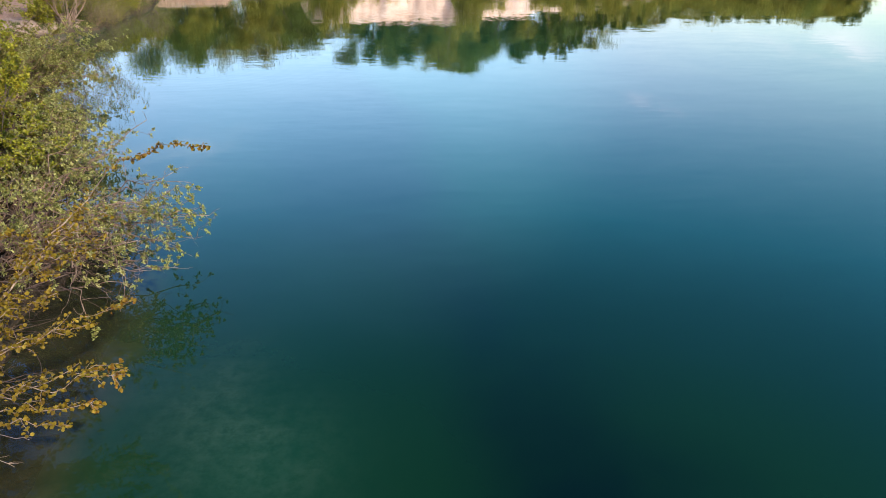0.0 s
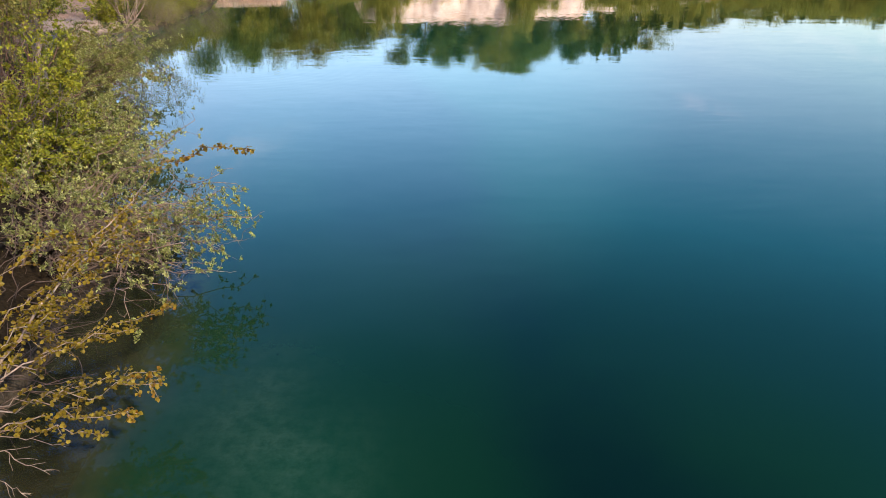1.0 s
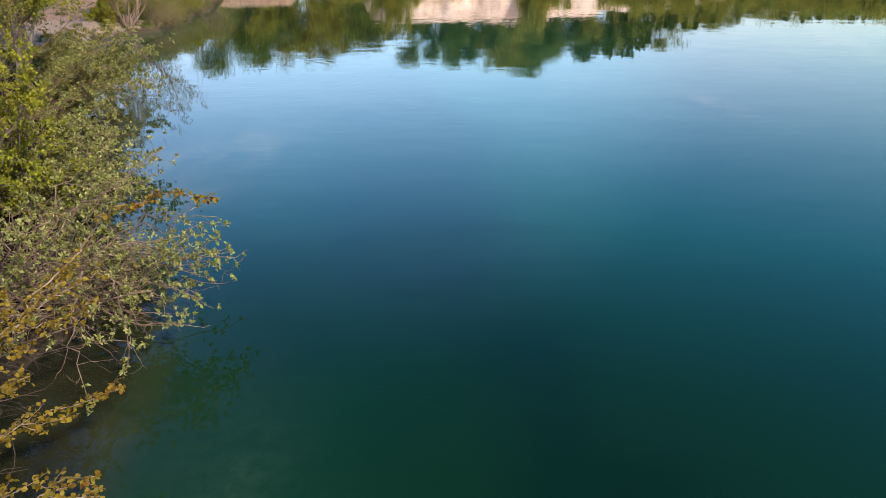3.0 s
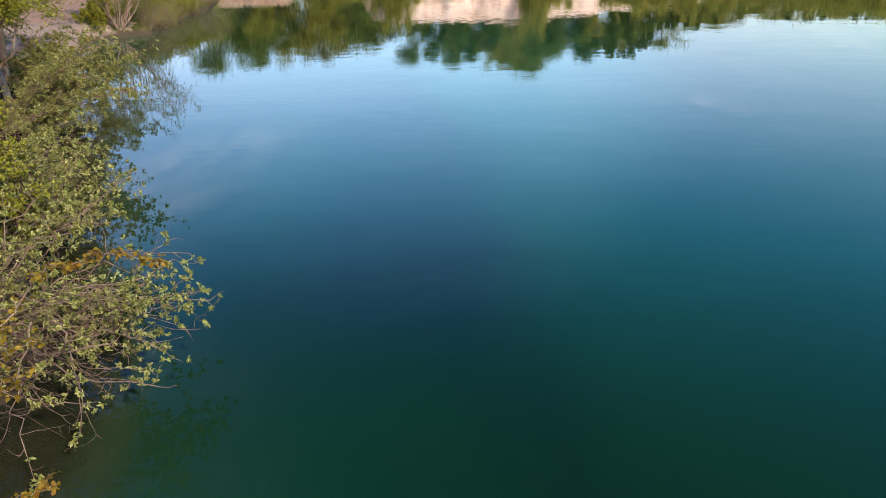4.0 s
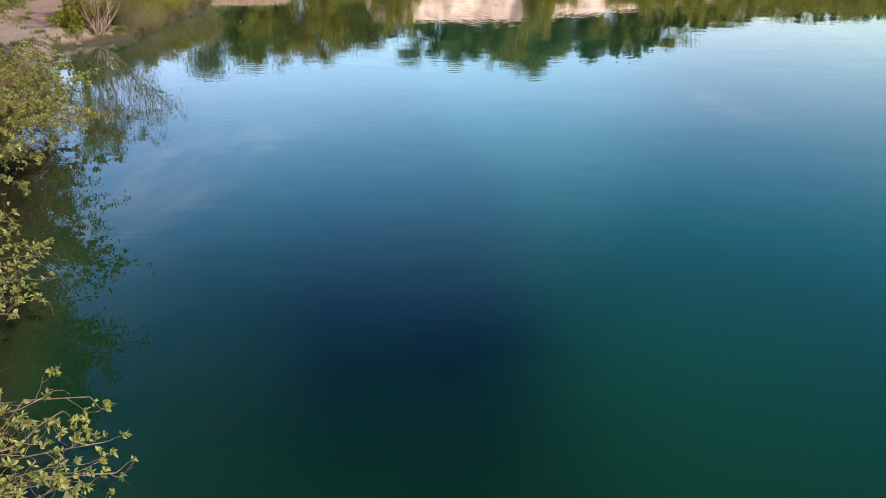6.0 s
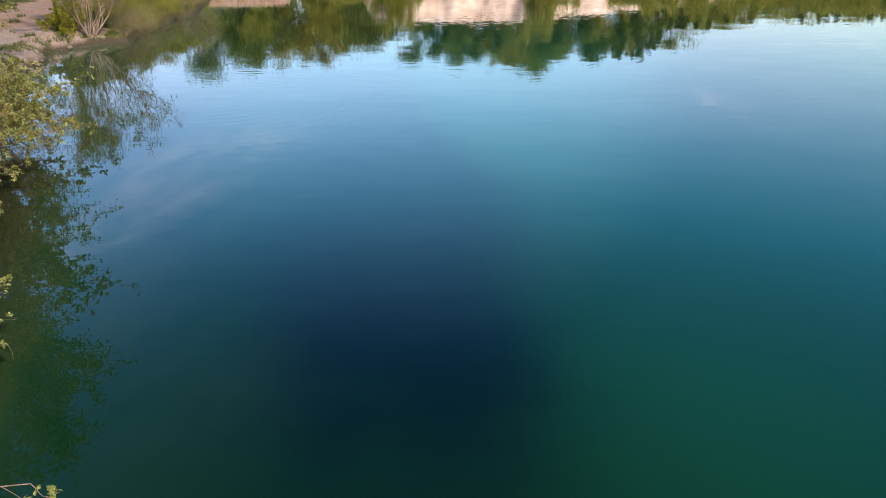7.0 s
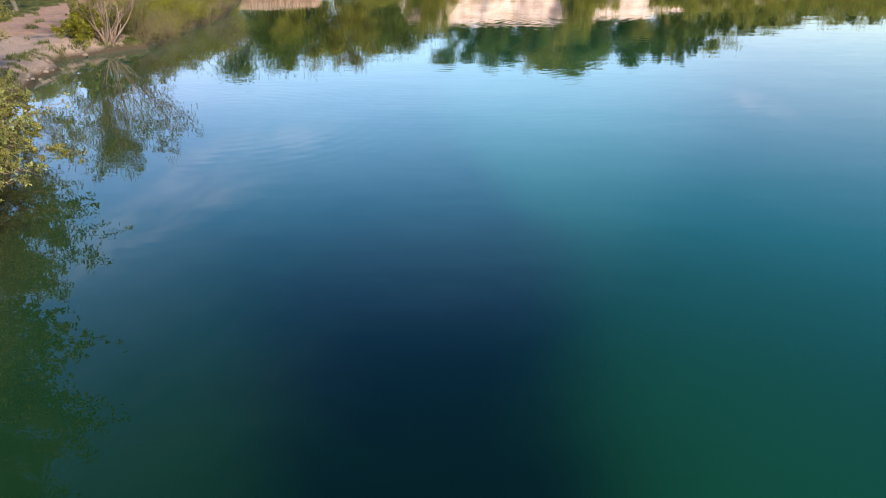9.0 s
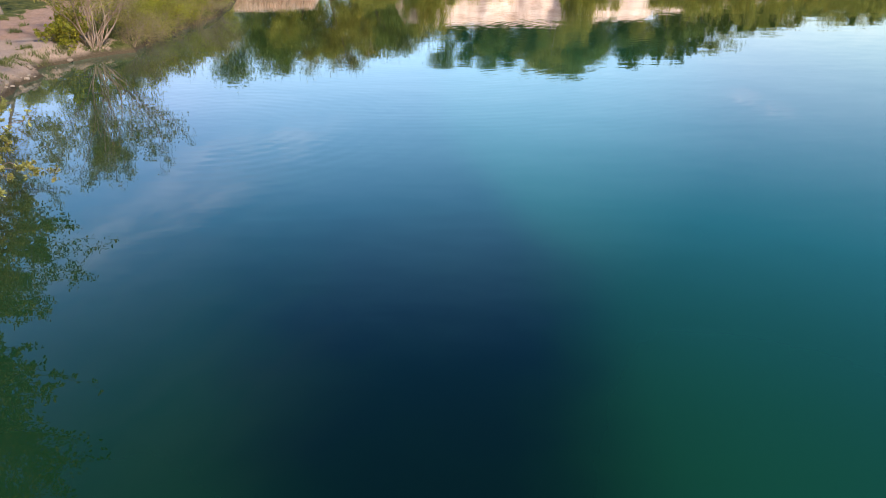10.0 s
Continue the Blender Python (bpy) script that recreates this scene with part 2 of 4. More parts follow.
def water_material():
    """A still surface: clear below, mirror-like by its angle, with faint cat's paws of ripples."""
    m, nt, out = material("lake_water")
    place = node(nt, "ShaderNodeNewGeometry").outputs["Position"]

    def slopes(scale, detail, stretch, tall):
        """Sideways tilts of long-crested wavelets."""
        flat = node(nt, "ShaderNodeMapping", {"Scale": stretch})
        wave = node(nt, "ShaderNodeTexNoise", {"Scale": scale, "Detail": detail, "Roughness": 0.55})
        nt.links.new(place, flat.inputs["Vector"])
        nt.links.new(flat.outputs[0], wave.inputs["Vector"])
        off = node(nt, "ShaderNodeVectorMath", {1: (0.5, 0.5, 0.5)}, operation="SUBTRACT")
        nt.links.new(wave.outputs["Color"], off.inputs[0])
        size = node(nt, "ShaderNodeVectorMath", {1: (tall * 0.35, tall, 0.0)}, operation="MULTIPLY")
        nt.links.new(off.outputs[0], size.inputs[0])
        return size.outputs[0]

    def scaled(vector, amount):
        v = node(nt, "ShaderNodeVectorMath", operation="SCALE")
        nt.links.new(vector, v.inputs[0])
        nt.links.new(amount, v.inputs["Scale"])
        return v.outputs[0]

    def added(a, b):
        v = node(nt, "ShaderNodeVectorMath", operation="ADD")
        nt.links.new(a, v.inputs[0])
        nt.links.new(b, v.inputs[1])
        return v.outputs[0]

    patches = ramp(nt, grain(nt, 0.09, 2.0), [(0.40, (0.25, 0.25, 0.25)), (0.66, (1, 1, 1))])
    tilt = added(slopes(0.5, 1.0, (0.6, 1.5, 1), 0.010), scaled(slopes(1.7, 2.0, (0.55, 1.8, 1), 0.016), patches))
    tilt = added(tilt, slopes(3.0, 1.0, (0.4, 1.9, 1), 0.008))
    tilt = added(tilt, slopes(6.0, 1.0, (0.45, 1.7, 1), 0.011))
    # rings spreading from where fish have risen
    for centre, reach, wave, tall in (((-2.0, 37.0, 0), 15.0, 0.36, 0.0028), ((4.5, 44.0, 0), 7.0, 0.5, 0.005), ((-6.5, 25.0, 0), 6.0, 0.40, 0.0032)):
        off = node(nt, "ShaderNodeVectorMath", {1: centre}, operation="SUBTRACT")
        nt.links.new(place, off.inputs[0])
        away = node(nt, "ShaderNodeVectorMath", operation="LENGTH")
        nt.links.new(off.outputs[0], away.inputs[0])
        ray = node(nt, "ShaderNodeVectorMath", operation="NORMALIZE")
        nt.links.new(off.outputs[0], ray.inputs[0])
        far = away.outputs["Value"]
        crest = math_node(nt, "SINE", math_node(nt, "MULTIPLY", far, 2 * math.pi / wave))
        fade = ramp(nt, math_node(nt, "MULTIPLY", far, 1 / reach), [(0.1, (0, 0, 0)), (0.3, (1, 1, 1)), (0.7, (0.8, 0.8, 0.8)), (1.0, (0, 0, 0))])
        tilt = added(tilt, scaled(ray.outputs[0], math_node(nt, "MULTIPLY", math_node(nt, "MULTIPLY", crest, fade), tall)))
    up = node(nt, "ShaderNodeVectorMath", {1: (0, 0, 1)}, operation="ADD")
    nt.links.new(tilt, up.inputs[0])
    unit = node(nt, "ShaderNodeVectorMath", operation="NORMALIZE")
    nt.links.new(up.outputs[0], unit.inputs[0])
    normal = unit.outputs[0]
    facing = node(nt, "ShaderNodeLayerWeight", {"Blend": 0.5})
    gloss = math_node(nt, "ADD", math_node(nt, "MULTIPLY", math_node(nt, "POWER", facing.outputs["Facing"], 5.0), 0.98), 0.02)
    mirror = node(nt, "ShaderNodeBsdfGlossy", {"Roughness": 0.006, "Color": (1, 1, 1, 1)})
    clear = node(nt, "ShaderNodeBsdfTransparent", {"Color": (0.95, 0.98, 0.97, 1)})
    both = node(nt, "ShaderNodeMixShader")
    nt.links.new(normal, facing.inputs["Normal"])
    nt.links.new(normal, mirror.inputs["Normal"])
    nt.links.new(gloss, both.inputs[0])
    # the shallows are clear to the bed, deep water shows the colour of its own depth
    bed, deep = lake_tone(nt)
    murk = node(nt, "ShaderNodeBsdfDiffuse")
    nt.links.new(bed, murk.inputs["Color"])
    body = node(nt, "ShaderNodeMixShader")
    nt.links.new(ramp(nt, math_node(nt, "MULTIPLY", deep, 0.4), [(0.03, (0, 0, 0)), (0.22, (1, 1, 1))]), body.inputs[0])
    nt.links.new(clear.outputs[0], body.inputs[1])
    nt.links.new(murk.outputs[0], body.inputs[2])
    nt.links.new(body.outputs[0], both.inputs[1])
    nt.links.new(mirror.outputs[0], both.inputs[2])
    nt.links.new(both.outputs[0], out.inputs[0])
    return m


def ground_material():
    """Grass, bare sand and trodden path above the water; mud, chalk silt and the green of deep water below it."""
    m, nt, out = material("lake_ground")
    geo = node(nt, "ShaderNodeNewGeometry")
    axes = node(nt, "ShaderNodeSeparateXYZ")
    nt.links.new(geo.outputs["Position"], axes.inputs[0])
    fine, mid = grain(nt, 26.0, 6.0, 0.7), grain(nt, 2.2, 5.0)
    grass = ramp(nt, mid, [(0.3, (0.035, 0.04, 0.014)), (0.5, (0.075, 0.08, 0.024)), (0.62, (0.12, 0.11, 0.04)), (0.8, (0.17, 0.13, 0.085))])
    sand = ramp(nt, fine, [(0.25, (0.19, 0.12, 0.085)), (0.5, (0.31, 0.195, 0.145)), (0.8, (0.43, 0.29, 0.23))])
    sand = blend(nt, ramp(nt, mid, [(0.45, (0, 0, 0)), (0.7, (0.7, 0.7, 0.7))]), sand, (0.20, 0.13, 0.09))
    chalk = node(nt, "ShaderNodeAttribute", attribute="chalk").outputs["Fac"]
    chalk = ramp(nt, math_node(nt, "ADD", chalk, math_node(nt, "SUBTRACT", mid, 0.5)), [(0.45, (0, 0, 0)), (0.7, (1, 1, 1))])
    sand = blend(nt, chalk, sand, ramp(nt, fine, [(0.3, (0.20, 0.14, 0.108)), (0.7, (0.39, 0.29, 0.235))]))
    bare = node(nt, "ShaderNodeAttribute", attribute="bare").outputs["Fac"]
    edge = math_node(nt, "ADD", bare, math_node(nt, "MULTIPLY", math_node(nt, "SUBTRACT", mid, 0.5), 1.7))
    land = blend(nt, ramp(nt, edge, [(0.42, (0, 0, 0)), (0.58, (1, 1, 1))]), grass, sand)
    # leaf litter of the near bank, blended near black for the shade under shrubs
    shaded_litter = node(nt, "ShaderNodeAttribute", attribute="shaded_litter").outputs["Fac"]
    land = blend(nt, shaded_litter, land, ramp(nt, fine, [(0.3, (0.010, 0.007, 0.004)), (0.7, (0.038, 0.026, 0.015))]))
    bed, deep = lake_tone(nt)
    level = math_node(nt, "ADD", axes.outputs["Z"], math_node(nt, "MULTIPLY", math_node(nt, "SUBTRACT", mid, 0.5), 0.16))
    # dark soil at the bank's foot, its undercut's shade put into the colour
    soil_shade = ramp(nt, fine, [(0.3, (0.035, 0.026, 0.016)), (0.8, (0.12, 0.09, 0.06))])
    tone = blend(nt, ramp(nt, level, [(0.10, (0, 0, 0)), (0.30, (1, 1, 1))]), soil_shade, land)
    tone = blend(nt, ramp(nt, axes.outputs["Z"], [(0.0, (0, 0, 0)), (0.012, (1, 1, 1))]), bed, tone)
    body = node(nt, "ShaderNodeBsdfPrincipled", {"Roughness": 0.95, "Specular IOR Level": 0.05})
    nt.links.new(tone, body.inputs["Base Color"])
    nt.links.new(bumped(nt, math_node(nt, "ADD", fine, math_node(nt, "MULTIPLY", mid, 2.0)), 0.8, 0.06), body.inputs["Normal"])
    nt.links.new(body.outputs[0], out.inputs[0])
    return m


def rock_material(name, dark, mid, light):
    m, nt, out = material(name)
    layers = grain(nt, 0.9, 6.0, 0.65, (0.35, 0.35, 2.2))
    streaks = grain(nt, 0.8, 5.0, 0.6, (1, 1, 0.12))
    tone = ramp(nt, layers, [(0.3, dark), (0.5, mid), (0.72, light)])
    tone = blend(nt, ramp(nt, streaks, [(0.5, (0, 0, 0)), (0.75, (0.65, 0.65, 0.65))]), tone, dark)
    body = node(nt, "ShaderNodeBsdfPrincipled", {"Roughness": 0.95, "Specular IOR Level": 0.1})
    nt.links.new(tone, body.inputs["Base Color"])
    nt.links.new(bumped(nt, layers, 0.8, 0.3), body.inputs["Normal"])
    nt.links.new(body.outputs[0], out.inputs[0])
    return m


WATER = water_material()
GROUND = ground_material()
SANDSTONE = rock_material("sandstone", (0.46, 0.33, 0.25), (0.76, 0.60, 0.49), (0.90, 0.78, 0.68))
STONE = rock_material("field_stone", (0.16, 0.12, 0.09), (0.29, 0.23, 0.18), (0.42, 0.35, 0.29))
BARK_GREY = bark_material("grey_bark", (0.10, 0.08, 0.06), (0.30, 0.25, 0.20))
BARK_TAN = bark_material("tan_bark", (0.095, 0.060, 0.042), (0.33, 0.235, 0.17))
BARK_STRAW = bark_material("straw_bark", (0.15, 0.10, 0.07), (0.42, 0.32, 0.24))
BARK_STEM = bark_material("willow_stem", (0.16, 0.11, 0.078), (0.42, 0.31, 0.235))
BARK_RUSSET = bark_material("russet_twig", (0.075, 0.040, 0.028), (0.22, 0.135, 0.095))
BARK_DARK = bark_material("dark_twig", (0.045, 0.03, 0.022), (0.15, 0.105, 0.08))
BARK_SODDEN = bark_material("sodden_wood", (0.012, 0.010, 0.006), (0.04, 0.033, 0.02))
BARK_PALE = bark_material("pale_bark", (0.32, 0.26, 0.21), (0.62, 0.54, 0.46))
LEAF_BRONZE = leaf_material("bronze_leaf", (0.10, 0.062, 0.005), (0.22, 0.155, 0.012), (0.36, 0.265, 0.030))
LEAF_BRONZE_EACH = leaf_material("bronze_leaf_each", (0.19, 0.085, 0.008), (0.23, 0.165, 0.012), (0.33, 0.245, 0.028), single=True)
LEAF_SAGE = leaf_material("sage_leaf", (0.10, 0.11, 0.020), (0.30, 0.31, 0.085), (0.57, 0.56, 0.22))
LEAF_SAGE_EACH = leaf_material("sage_leaf_each", (0.18, 0.19, 0.035), (0.31, 0.32, 0.075), (0.50, 0.50, 0.18), single=True)
LEAF_LIME = leaf_material("lime_leaf", (0.125, 0.132, 0.011), (0.245, 0.25, 0.020), (0.39, 0.38, 0.045), through=0.28)
LEAF_OLIVE = leaf_material("olive_leaf", (0.14, 0.135, 0.028), (0.26, 0.245, 0.055), (0.40, 0.36, 0.11), through=0.4)
LEAF_MOSS = leaf_material("moss_leaf", (0.16, 0.165, 0.040), (0.30, 0.30, 0.085), (0.49, 0.48, 0.18), through=0.4)
LEAF_GREEN = leaf_material("green_leaf", (0.120, 0.165, 0.032), (0.215, 0.290, 0.060), (0.35, 0.41, 0.105), through=0.5)
LEAF_DARK = leaf_material("dark_leaf", (0.060, 0.088, 0.014), (0.115, 0.150, 0.026), (0.19, 0.22, 0.042), through=0.5)
LEAF_SPRING = leaf_material("spring_leaf", (0.20, 0.21, 0.030), (0.355, 0.355, 0.060), (0.52, 0.495, 0.12), through=0.5)
REED = leaf_material("dry_reed", (0.45, 0.30, 0.19), (0.66, 0.48, 0.34), (0.80, 0.63, 0.48), 0.8, 0.2)
GRASS = leaf_material("bank_grass", (0.05, 0.065, 0.016), (0.11, 0.13, 0.032), (0.22, 0.21, 0.08), 0.7, 0.3)


# ---- plan of the lake ----
LAKE = [(-5.2, -50), (-4.8, -5), (-4.3, 3), (-4.1, 6), (-4.3, 8.6), (-5.3, 10.4), (-7.3, 15), (-9.8, 20), (-12.4, 25), (-13.9, 29), (-15.2, 32.4), (-14.8, 34.6), (-13.7, 36.2),
        (-14.4, 41), (-14.9, 50), (-17.5, 60), (-22.5, 69), (-21.5, 71.2), (-15, 73.5), (-10.5, 75.5), (-8.5, 82), (-13, 95), (-9, 104), (12, 106), (32, 110), (50, 117), (84, 122), (120, 105), (130, 40), (95, -40), (30, -80)]
TRACK = [(-15.5, 15), (-17.0, 24), (-17.7, 31), (-18.6, 37), (-19.8, 43), (-22, 55), (-30, 75)]
# dark patch in the lake colour; the bed below it sinks only slightly
DARK_PATCH = [(3, 1.5, 0.9), (4.6, 1.45, 0.9), (6.1, 1.25, 0.85), (7.6, 1.0, 0.9), (9, 0.1, 0.95), (11, -0.5, 1.5), (12.3, -0.75, 1.8), (14, -0.95, 2.2), (16, -0.95, 2.4), (17.8, -1.0, 2.45), (18.7, -1.3, 2.3), (20.2, -1.75, 2.25), (22.3, -2.4, 2.2), (26, -3.4, 2.6), (45, -6, 4)]  # y, middle, half width


def shore_distance(x, y):
    """Metres from the waterline, positive on the water."""
    a = np.array(LAKE, float)
    b = np.roll(a, -1, 0)
    best, inside = np.full(x.shape, 1e9), np.zeros(x.shape, bool)
    for (ax, ay), (bx, by) in zip(a, b):
        dx, dy = bx - ax, by - ay
        u = np.clip(((x - ax) * dx + (y - ay) * dy) / (dx * dx + dy * dy), 0, 1)
        best = np.minimum(best, np.hypot(x - ax - u * dx, y - ay - u * dy))
        if dy:
            inside ^= ((ay > y) != (by > y)) & (x < ax + (y - ay) * dx / dy)
    return np.where(inside, best, -best)


def line_distance(x, y, line):
    best = np.full(x.shape, 1e9)
    for (ax, ay), (bx, by) in zip(line, line[1:]):
        dx, dy = bx - ax, by - ay
        u = np.clip(((x - ax) * dx + (y - ay) * dy) / (dx * dx + dy * dy), 0, 1)
        best = np.minimum(best, np.hypot(x - ax - u * dx, y - ay - u * dy))
    return best


def rough(x, y, scale, seed=0.0, octaves=4):
    """Smooth unevenness from -1 to 1 at the points given."""
    flat = [noise.fractal(Vector((float(a) * scale, float(b) * scale, seed)), 1.0, 2.0, octaves) for a, b in zip(x.ravel(), y.ravel())]
    return np.array(flat).reshape(x.shape)


def smooth(u):
    u = np.clip(u, 0, 1)
    return u * u * (3 - 2 * u)


def cliff_height(x):
    return np.interp(x, [-13, -10, 12, 26, 46, 60], [0.0, 6.4, 6.5, 5.5, 4.1, 0.0])


def land(x, y):
    """Height of the ground, and how bare it is."""
    d = shore_distance(x, y) + 0.35 * rough(x, y, 0.5, 3.0) * np.clip((70 - y) / 10, 0, 1)
    e = np.maximum(-d, 0)
    uneven = rough(x, y, 0.9, 7.0)
    bank = np.interp(e, [0, 0.2, 0.7, 1.6, 4, 10, 60, 600], [0, 0.30, 0.50, 0.68, 0.86, 1.05, 2.0, 6.0]) + 0.10 * uneven * np.clip(e / 0.8, 0, 1)
    cliff = np.where(y > 95, cliff_height(x), 0.0)
    up = bank + np.maximum(cliff, 0) * smooth((e - 3.2) / 3.0)
    patch_x, patch_w = np.interp(y, [p[0] for p in DARK_PATCH], [p[1] for p in DARK_PATCH]), np.interp(y, [p[0] for p in DARK_PATCH], [p[2] for p in DARK_PATCH])
    dark_dip = 1 / (1 + (np.abs(x - patch_x + 0.15 * uneven) / (patch_w + 0.1)) ** np.where(x > patch_x, np.interp(y, [0, 8, 15], [2.2, 2.4, 5.5]), 2.4)) * np.interp(y, [4, 6, 8.5, 10, 11.2, 12, 18, 24], [0.92, 0.66, 0.46, 0.76, 0.98, 1.07, 0.98, 0.7]) * (1 - 0.40 * smooth((x + 0.3) / 1.1) * smooth((y - 11) / 3))
    silt = smooth((x - patch_x - 0.6 * patch_w) / 1.2) * smooth((y - 6.5) / 6) * np.interp(y, [8, 10, 12.5, 14.5, 20], [0.60, 0.44, 0.42, 0.56, 1.0]) * smooth((60 - y) / 30) * smooth((12.5 - x) / 8.5) + 0.30 * np.exp(-((x - 2.6) / 1.8) ** 2 - ((y - 11.5) / 2.4) ** 2) + 0.35 * np.exp(-((x + 1.5) / 0.9) ** 2 - ((y - 6.6) / 1.6) ** 2) + 0.6 * np.exp(-((x + 1.2) / 0.8) ** 2 - ((y - 4.65) / 0.9) ** 2)
    down = np.interp(d, [0, 0.4, 1.2, 2.4, 4, 7, 30], [0, -0.14, -0.4, -1.0, -1.8, -2.2, -2.35]) - 1.8 * dark_dip + 0.10 * uneven * np.clip(d / 2, 0, 1)
    track = smooth((2.3 - line_distance(x, y, TRACK)) / 1.1)
    beach = smooth((3.4 - np.hypot((x + 15.6) / 1.1, (y - 30) / 2.6)) / 1.5)
    bed = np.where(down < -1.2, -1.2 + 0.12 * (down + 1.2), down)
    up = up + 0.05 * rough(x, y, 2.6, 11.0) * np.clip(e / 0.4, 0, 1) * (y < 60)
    # deep is raised along the near shore, which darkens the water colour there
    return np.where(d > 0, bed, up - 0.08 * track), np.maximum(track, 0.85 * beach), np.where(d > 0, -down + (0.8 * smooth((13 - y) / 3) + 0.3 * smooth((13.5 - y) / 2) * smooth((y - 8) / 2)) * smooth(d - 0.9) * smooth((4.4 - d) / 1.8), 0), beach, silt * (1 - dark_dip) * smooth(d / 6), 0.75 * smooth((y - 20) / 8) * smooth((3.4 - d) / 3.0) * (y < 60) + (0.20 * np.exp(-((x + 1.2) / 0.75) ** 2 - ((y - 4.7) / 0.85) ** 2) + 0.13 * np.exp(-((x + 1.9) / 0.7) ** 2 - ((y - 5.8) / 1.3) ** 2)) * (1 + 0.5 * uneven), smooth((23 - y) / 3)


def ground_at(x, y):
    return float(land(np.array([x], float), np.array([y], float))[0][0])


# ---- mesh helpers ----
def mesh_of(name, verts, faces, mat, smooth_faces=True):
    me = bpy.data.meshes.new(name)
    me.from_pydata(verts, [], faces)
    me.materials.append(mat)
    if smooth_faces:
        me.polygons.foreach_set("use_smooth", [True] * len(me.polygons))
    me.update()
    return me


def part_of(name, me, parent, label="", kind=""):
    ob = new(name, me)
    ob.parent = parent
    return tagged(ob, label=label, kind=kind)


def grid_faces(rows, cols):
    return [(r * cols + c, r * cols + c + 1, (r + 1) * cols + c + 1, (r + 1) * cols + c) for r in range(rows - 1) for c in range(cols - 1)]


# ---- ground, water, cliff ----
def stretch_of(spans):
    out = []
    for a, b, n in spans:
        out += list(np.linspace(a, b, n, endpoint=False))
    return np.array(out + [spans[-1][1]])


def build_ground():
    xs = stretch_of([(-900, -100, 10), (-100, -24, 26), (-24, -18, 24), (-18, -12, 50), (-12, 6, 70), (6, 60, 36), (60, 150, 20), (150, 900, 10)])
    ys = stretch_of([(-400, -60, 8), (-60, -2, 16), (-2, 26, 80), (26, 37, 80), (37, 60, 60), (60, 130, 50), (130, 200, 14), (200, 1500, 14)])
    gx, gy = np.meshgrid(xs, ys)
    gz, bare, deep, chalk, silt, pale, shaded_litter = land(gx, gy)
    verts = np.stack([gx, gy, gz], -1).reshape(-1, 3).tolist()
    me = mesh_of("ground", verts, grid_faces(len(ys), len(xs)), GROUND)
    for name, values in (("bare", bare), ("deep", deep), ("chalk", chalk), ("silt", silt), ("pale_bed", pale), ("shaded_litter", shaded_litter)):
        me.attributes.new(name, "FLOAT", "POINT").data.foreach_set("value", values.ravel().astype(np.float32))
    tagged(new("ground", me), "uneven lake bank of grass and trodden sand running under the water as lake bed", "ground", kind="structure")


def build_water():
    xs = stretch_of([(-60, -24, 8), (-24, 6, 100), (6, 60, 36), (60, 160, 14)])
    ys = stretch_of([(-120, -2, 16), (-2, 60, 160), (60, 140, 40)])
    gx, gy = np.meshgrid(xs, ys)
    _, _, deep, _, silt, pale, _ = land(gx, gy)
    verts = np.stack([gx, gy, 0 * gx], -1).reshape(-1, 3).tolist()
    me = mesh_of("water", verts, grid_faces(len(ys), len(xs)), WATER)
    for name, values in (("deep", deep), ("silt", silt), ("pale_bed", pale)):
        me.attributes.new(name, "FLOAT", "POINT").data.foreach_set("value", values.ravel().astype(np.float32))
    tagged(new("water", me), "calm clear blue-green lake water with faint ripples", "water", kind="structure")


def far_shore(x):
    far = [p for p in LAKE if p[1] > 100]
    return float(np.interp(x, [p[0] for p in far], [p[1] for p in far]))


def build_cliff():
    cols, rows = 190, 22
    verts = []
    for r in range(rows):
        v = r / (rows - 1)
        for c in range(cols):
            x = -13 + 74 * c / (cols - 1)
            h = float(cliff_height(x)) * (1 + 0.10 * noise.fractal(Vector((x * 0.25, 3, 1)), 1.0, 2.0, 4)) + 0.9
            gully = 0.9 * noise.fractal(Vector((x * 0.3, v * 0.5, 9)), 1.0, 2.0, 5)
            step = 0.25 * noise.fractal(Vector((x * 0.15, v * 6, 4)), 1.0, 2.0, 3)
            verts.append((x, far_shore(x) + 1.3 + 1.9 * v ** 0.8 + gully * math.sin(math.pi * min(v * 0.9 + 0.1, 1)) + step + (2.4 if r == rows - 1 else 0), 0.1 + h * v - (0.5 if r == rows - 1 else 0)))
    tagged(new("cliff", mesh_of("cliff", verts, grid_faces(rows, cols), SANDSTONE)), "pale sunlit sandstone quarry cliff above the far shore", "cliff", kind="structure")


build_ground()
build_water()
build_cliff()


# ---- plants ----
class Wood:
    """Tapered round limbs gathered into one mesh, and the places where leaves sit."""

    def __init__(self):
        self.verts, self.faces, self.sites = [], [], []

    def tube(self, pts, radii, sides=5):
        base = len(self.verts)
        for i, (p, r) in enumerate(zip(pts, radii)):
            ahead = (pts[min(i + 1, len(pts) - 1)] - pts[max(i - 1, 0)]).normalized()
            side = ahead.cross(Vector((0.31, 0.17, 0.94))).normalized()
            up = side.cross(ahead)
            for k in range(sides):
                a = 2 * math.pi * k / sides
                self.verts.append(tuple(p + (side * math.cos(a) + up * math.sin(a)) * r))
        for i in range(len(pts) - 1):
            for k in range(sides):
                n = (k + 1) % sides
                self.faces.append((base + i * sides + k, base + i * sides + n, base + (i + 1) * sides + n, base + (i + 1) * sides + k))
        self.faces.append(tuple(base + (len(pts) - 1) * sides + k for k in range(sides)))

    def mesh(self, name, mat):
        return mesh_of(name, self.verts, self.faces, mat)


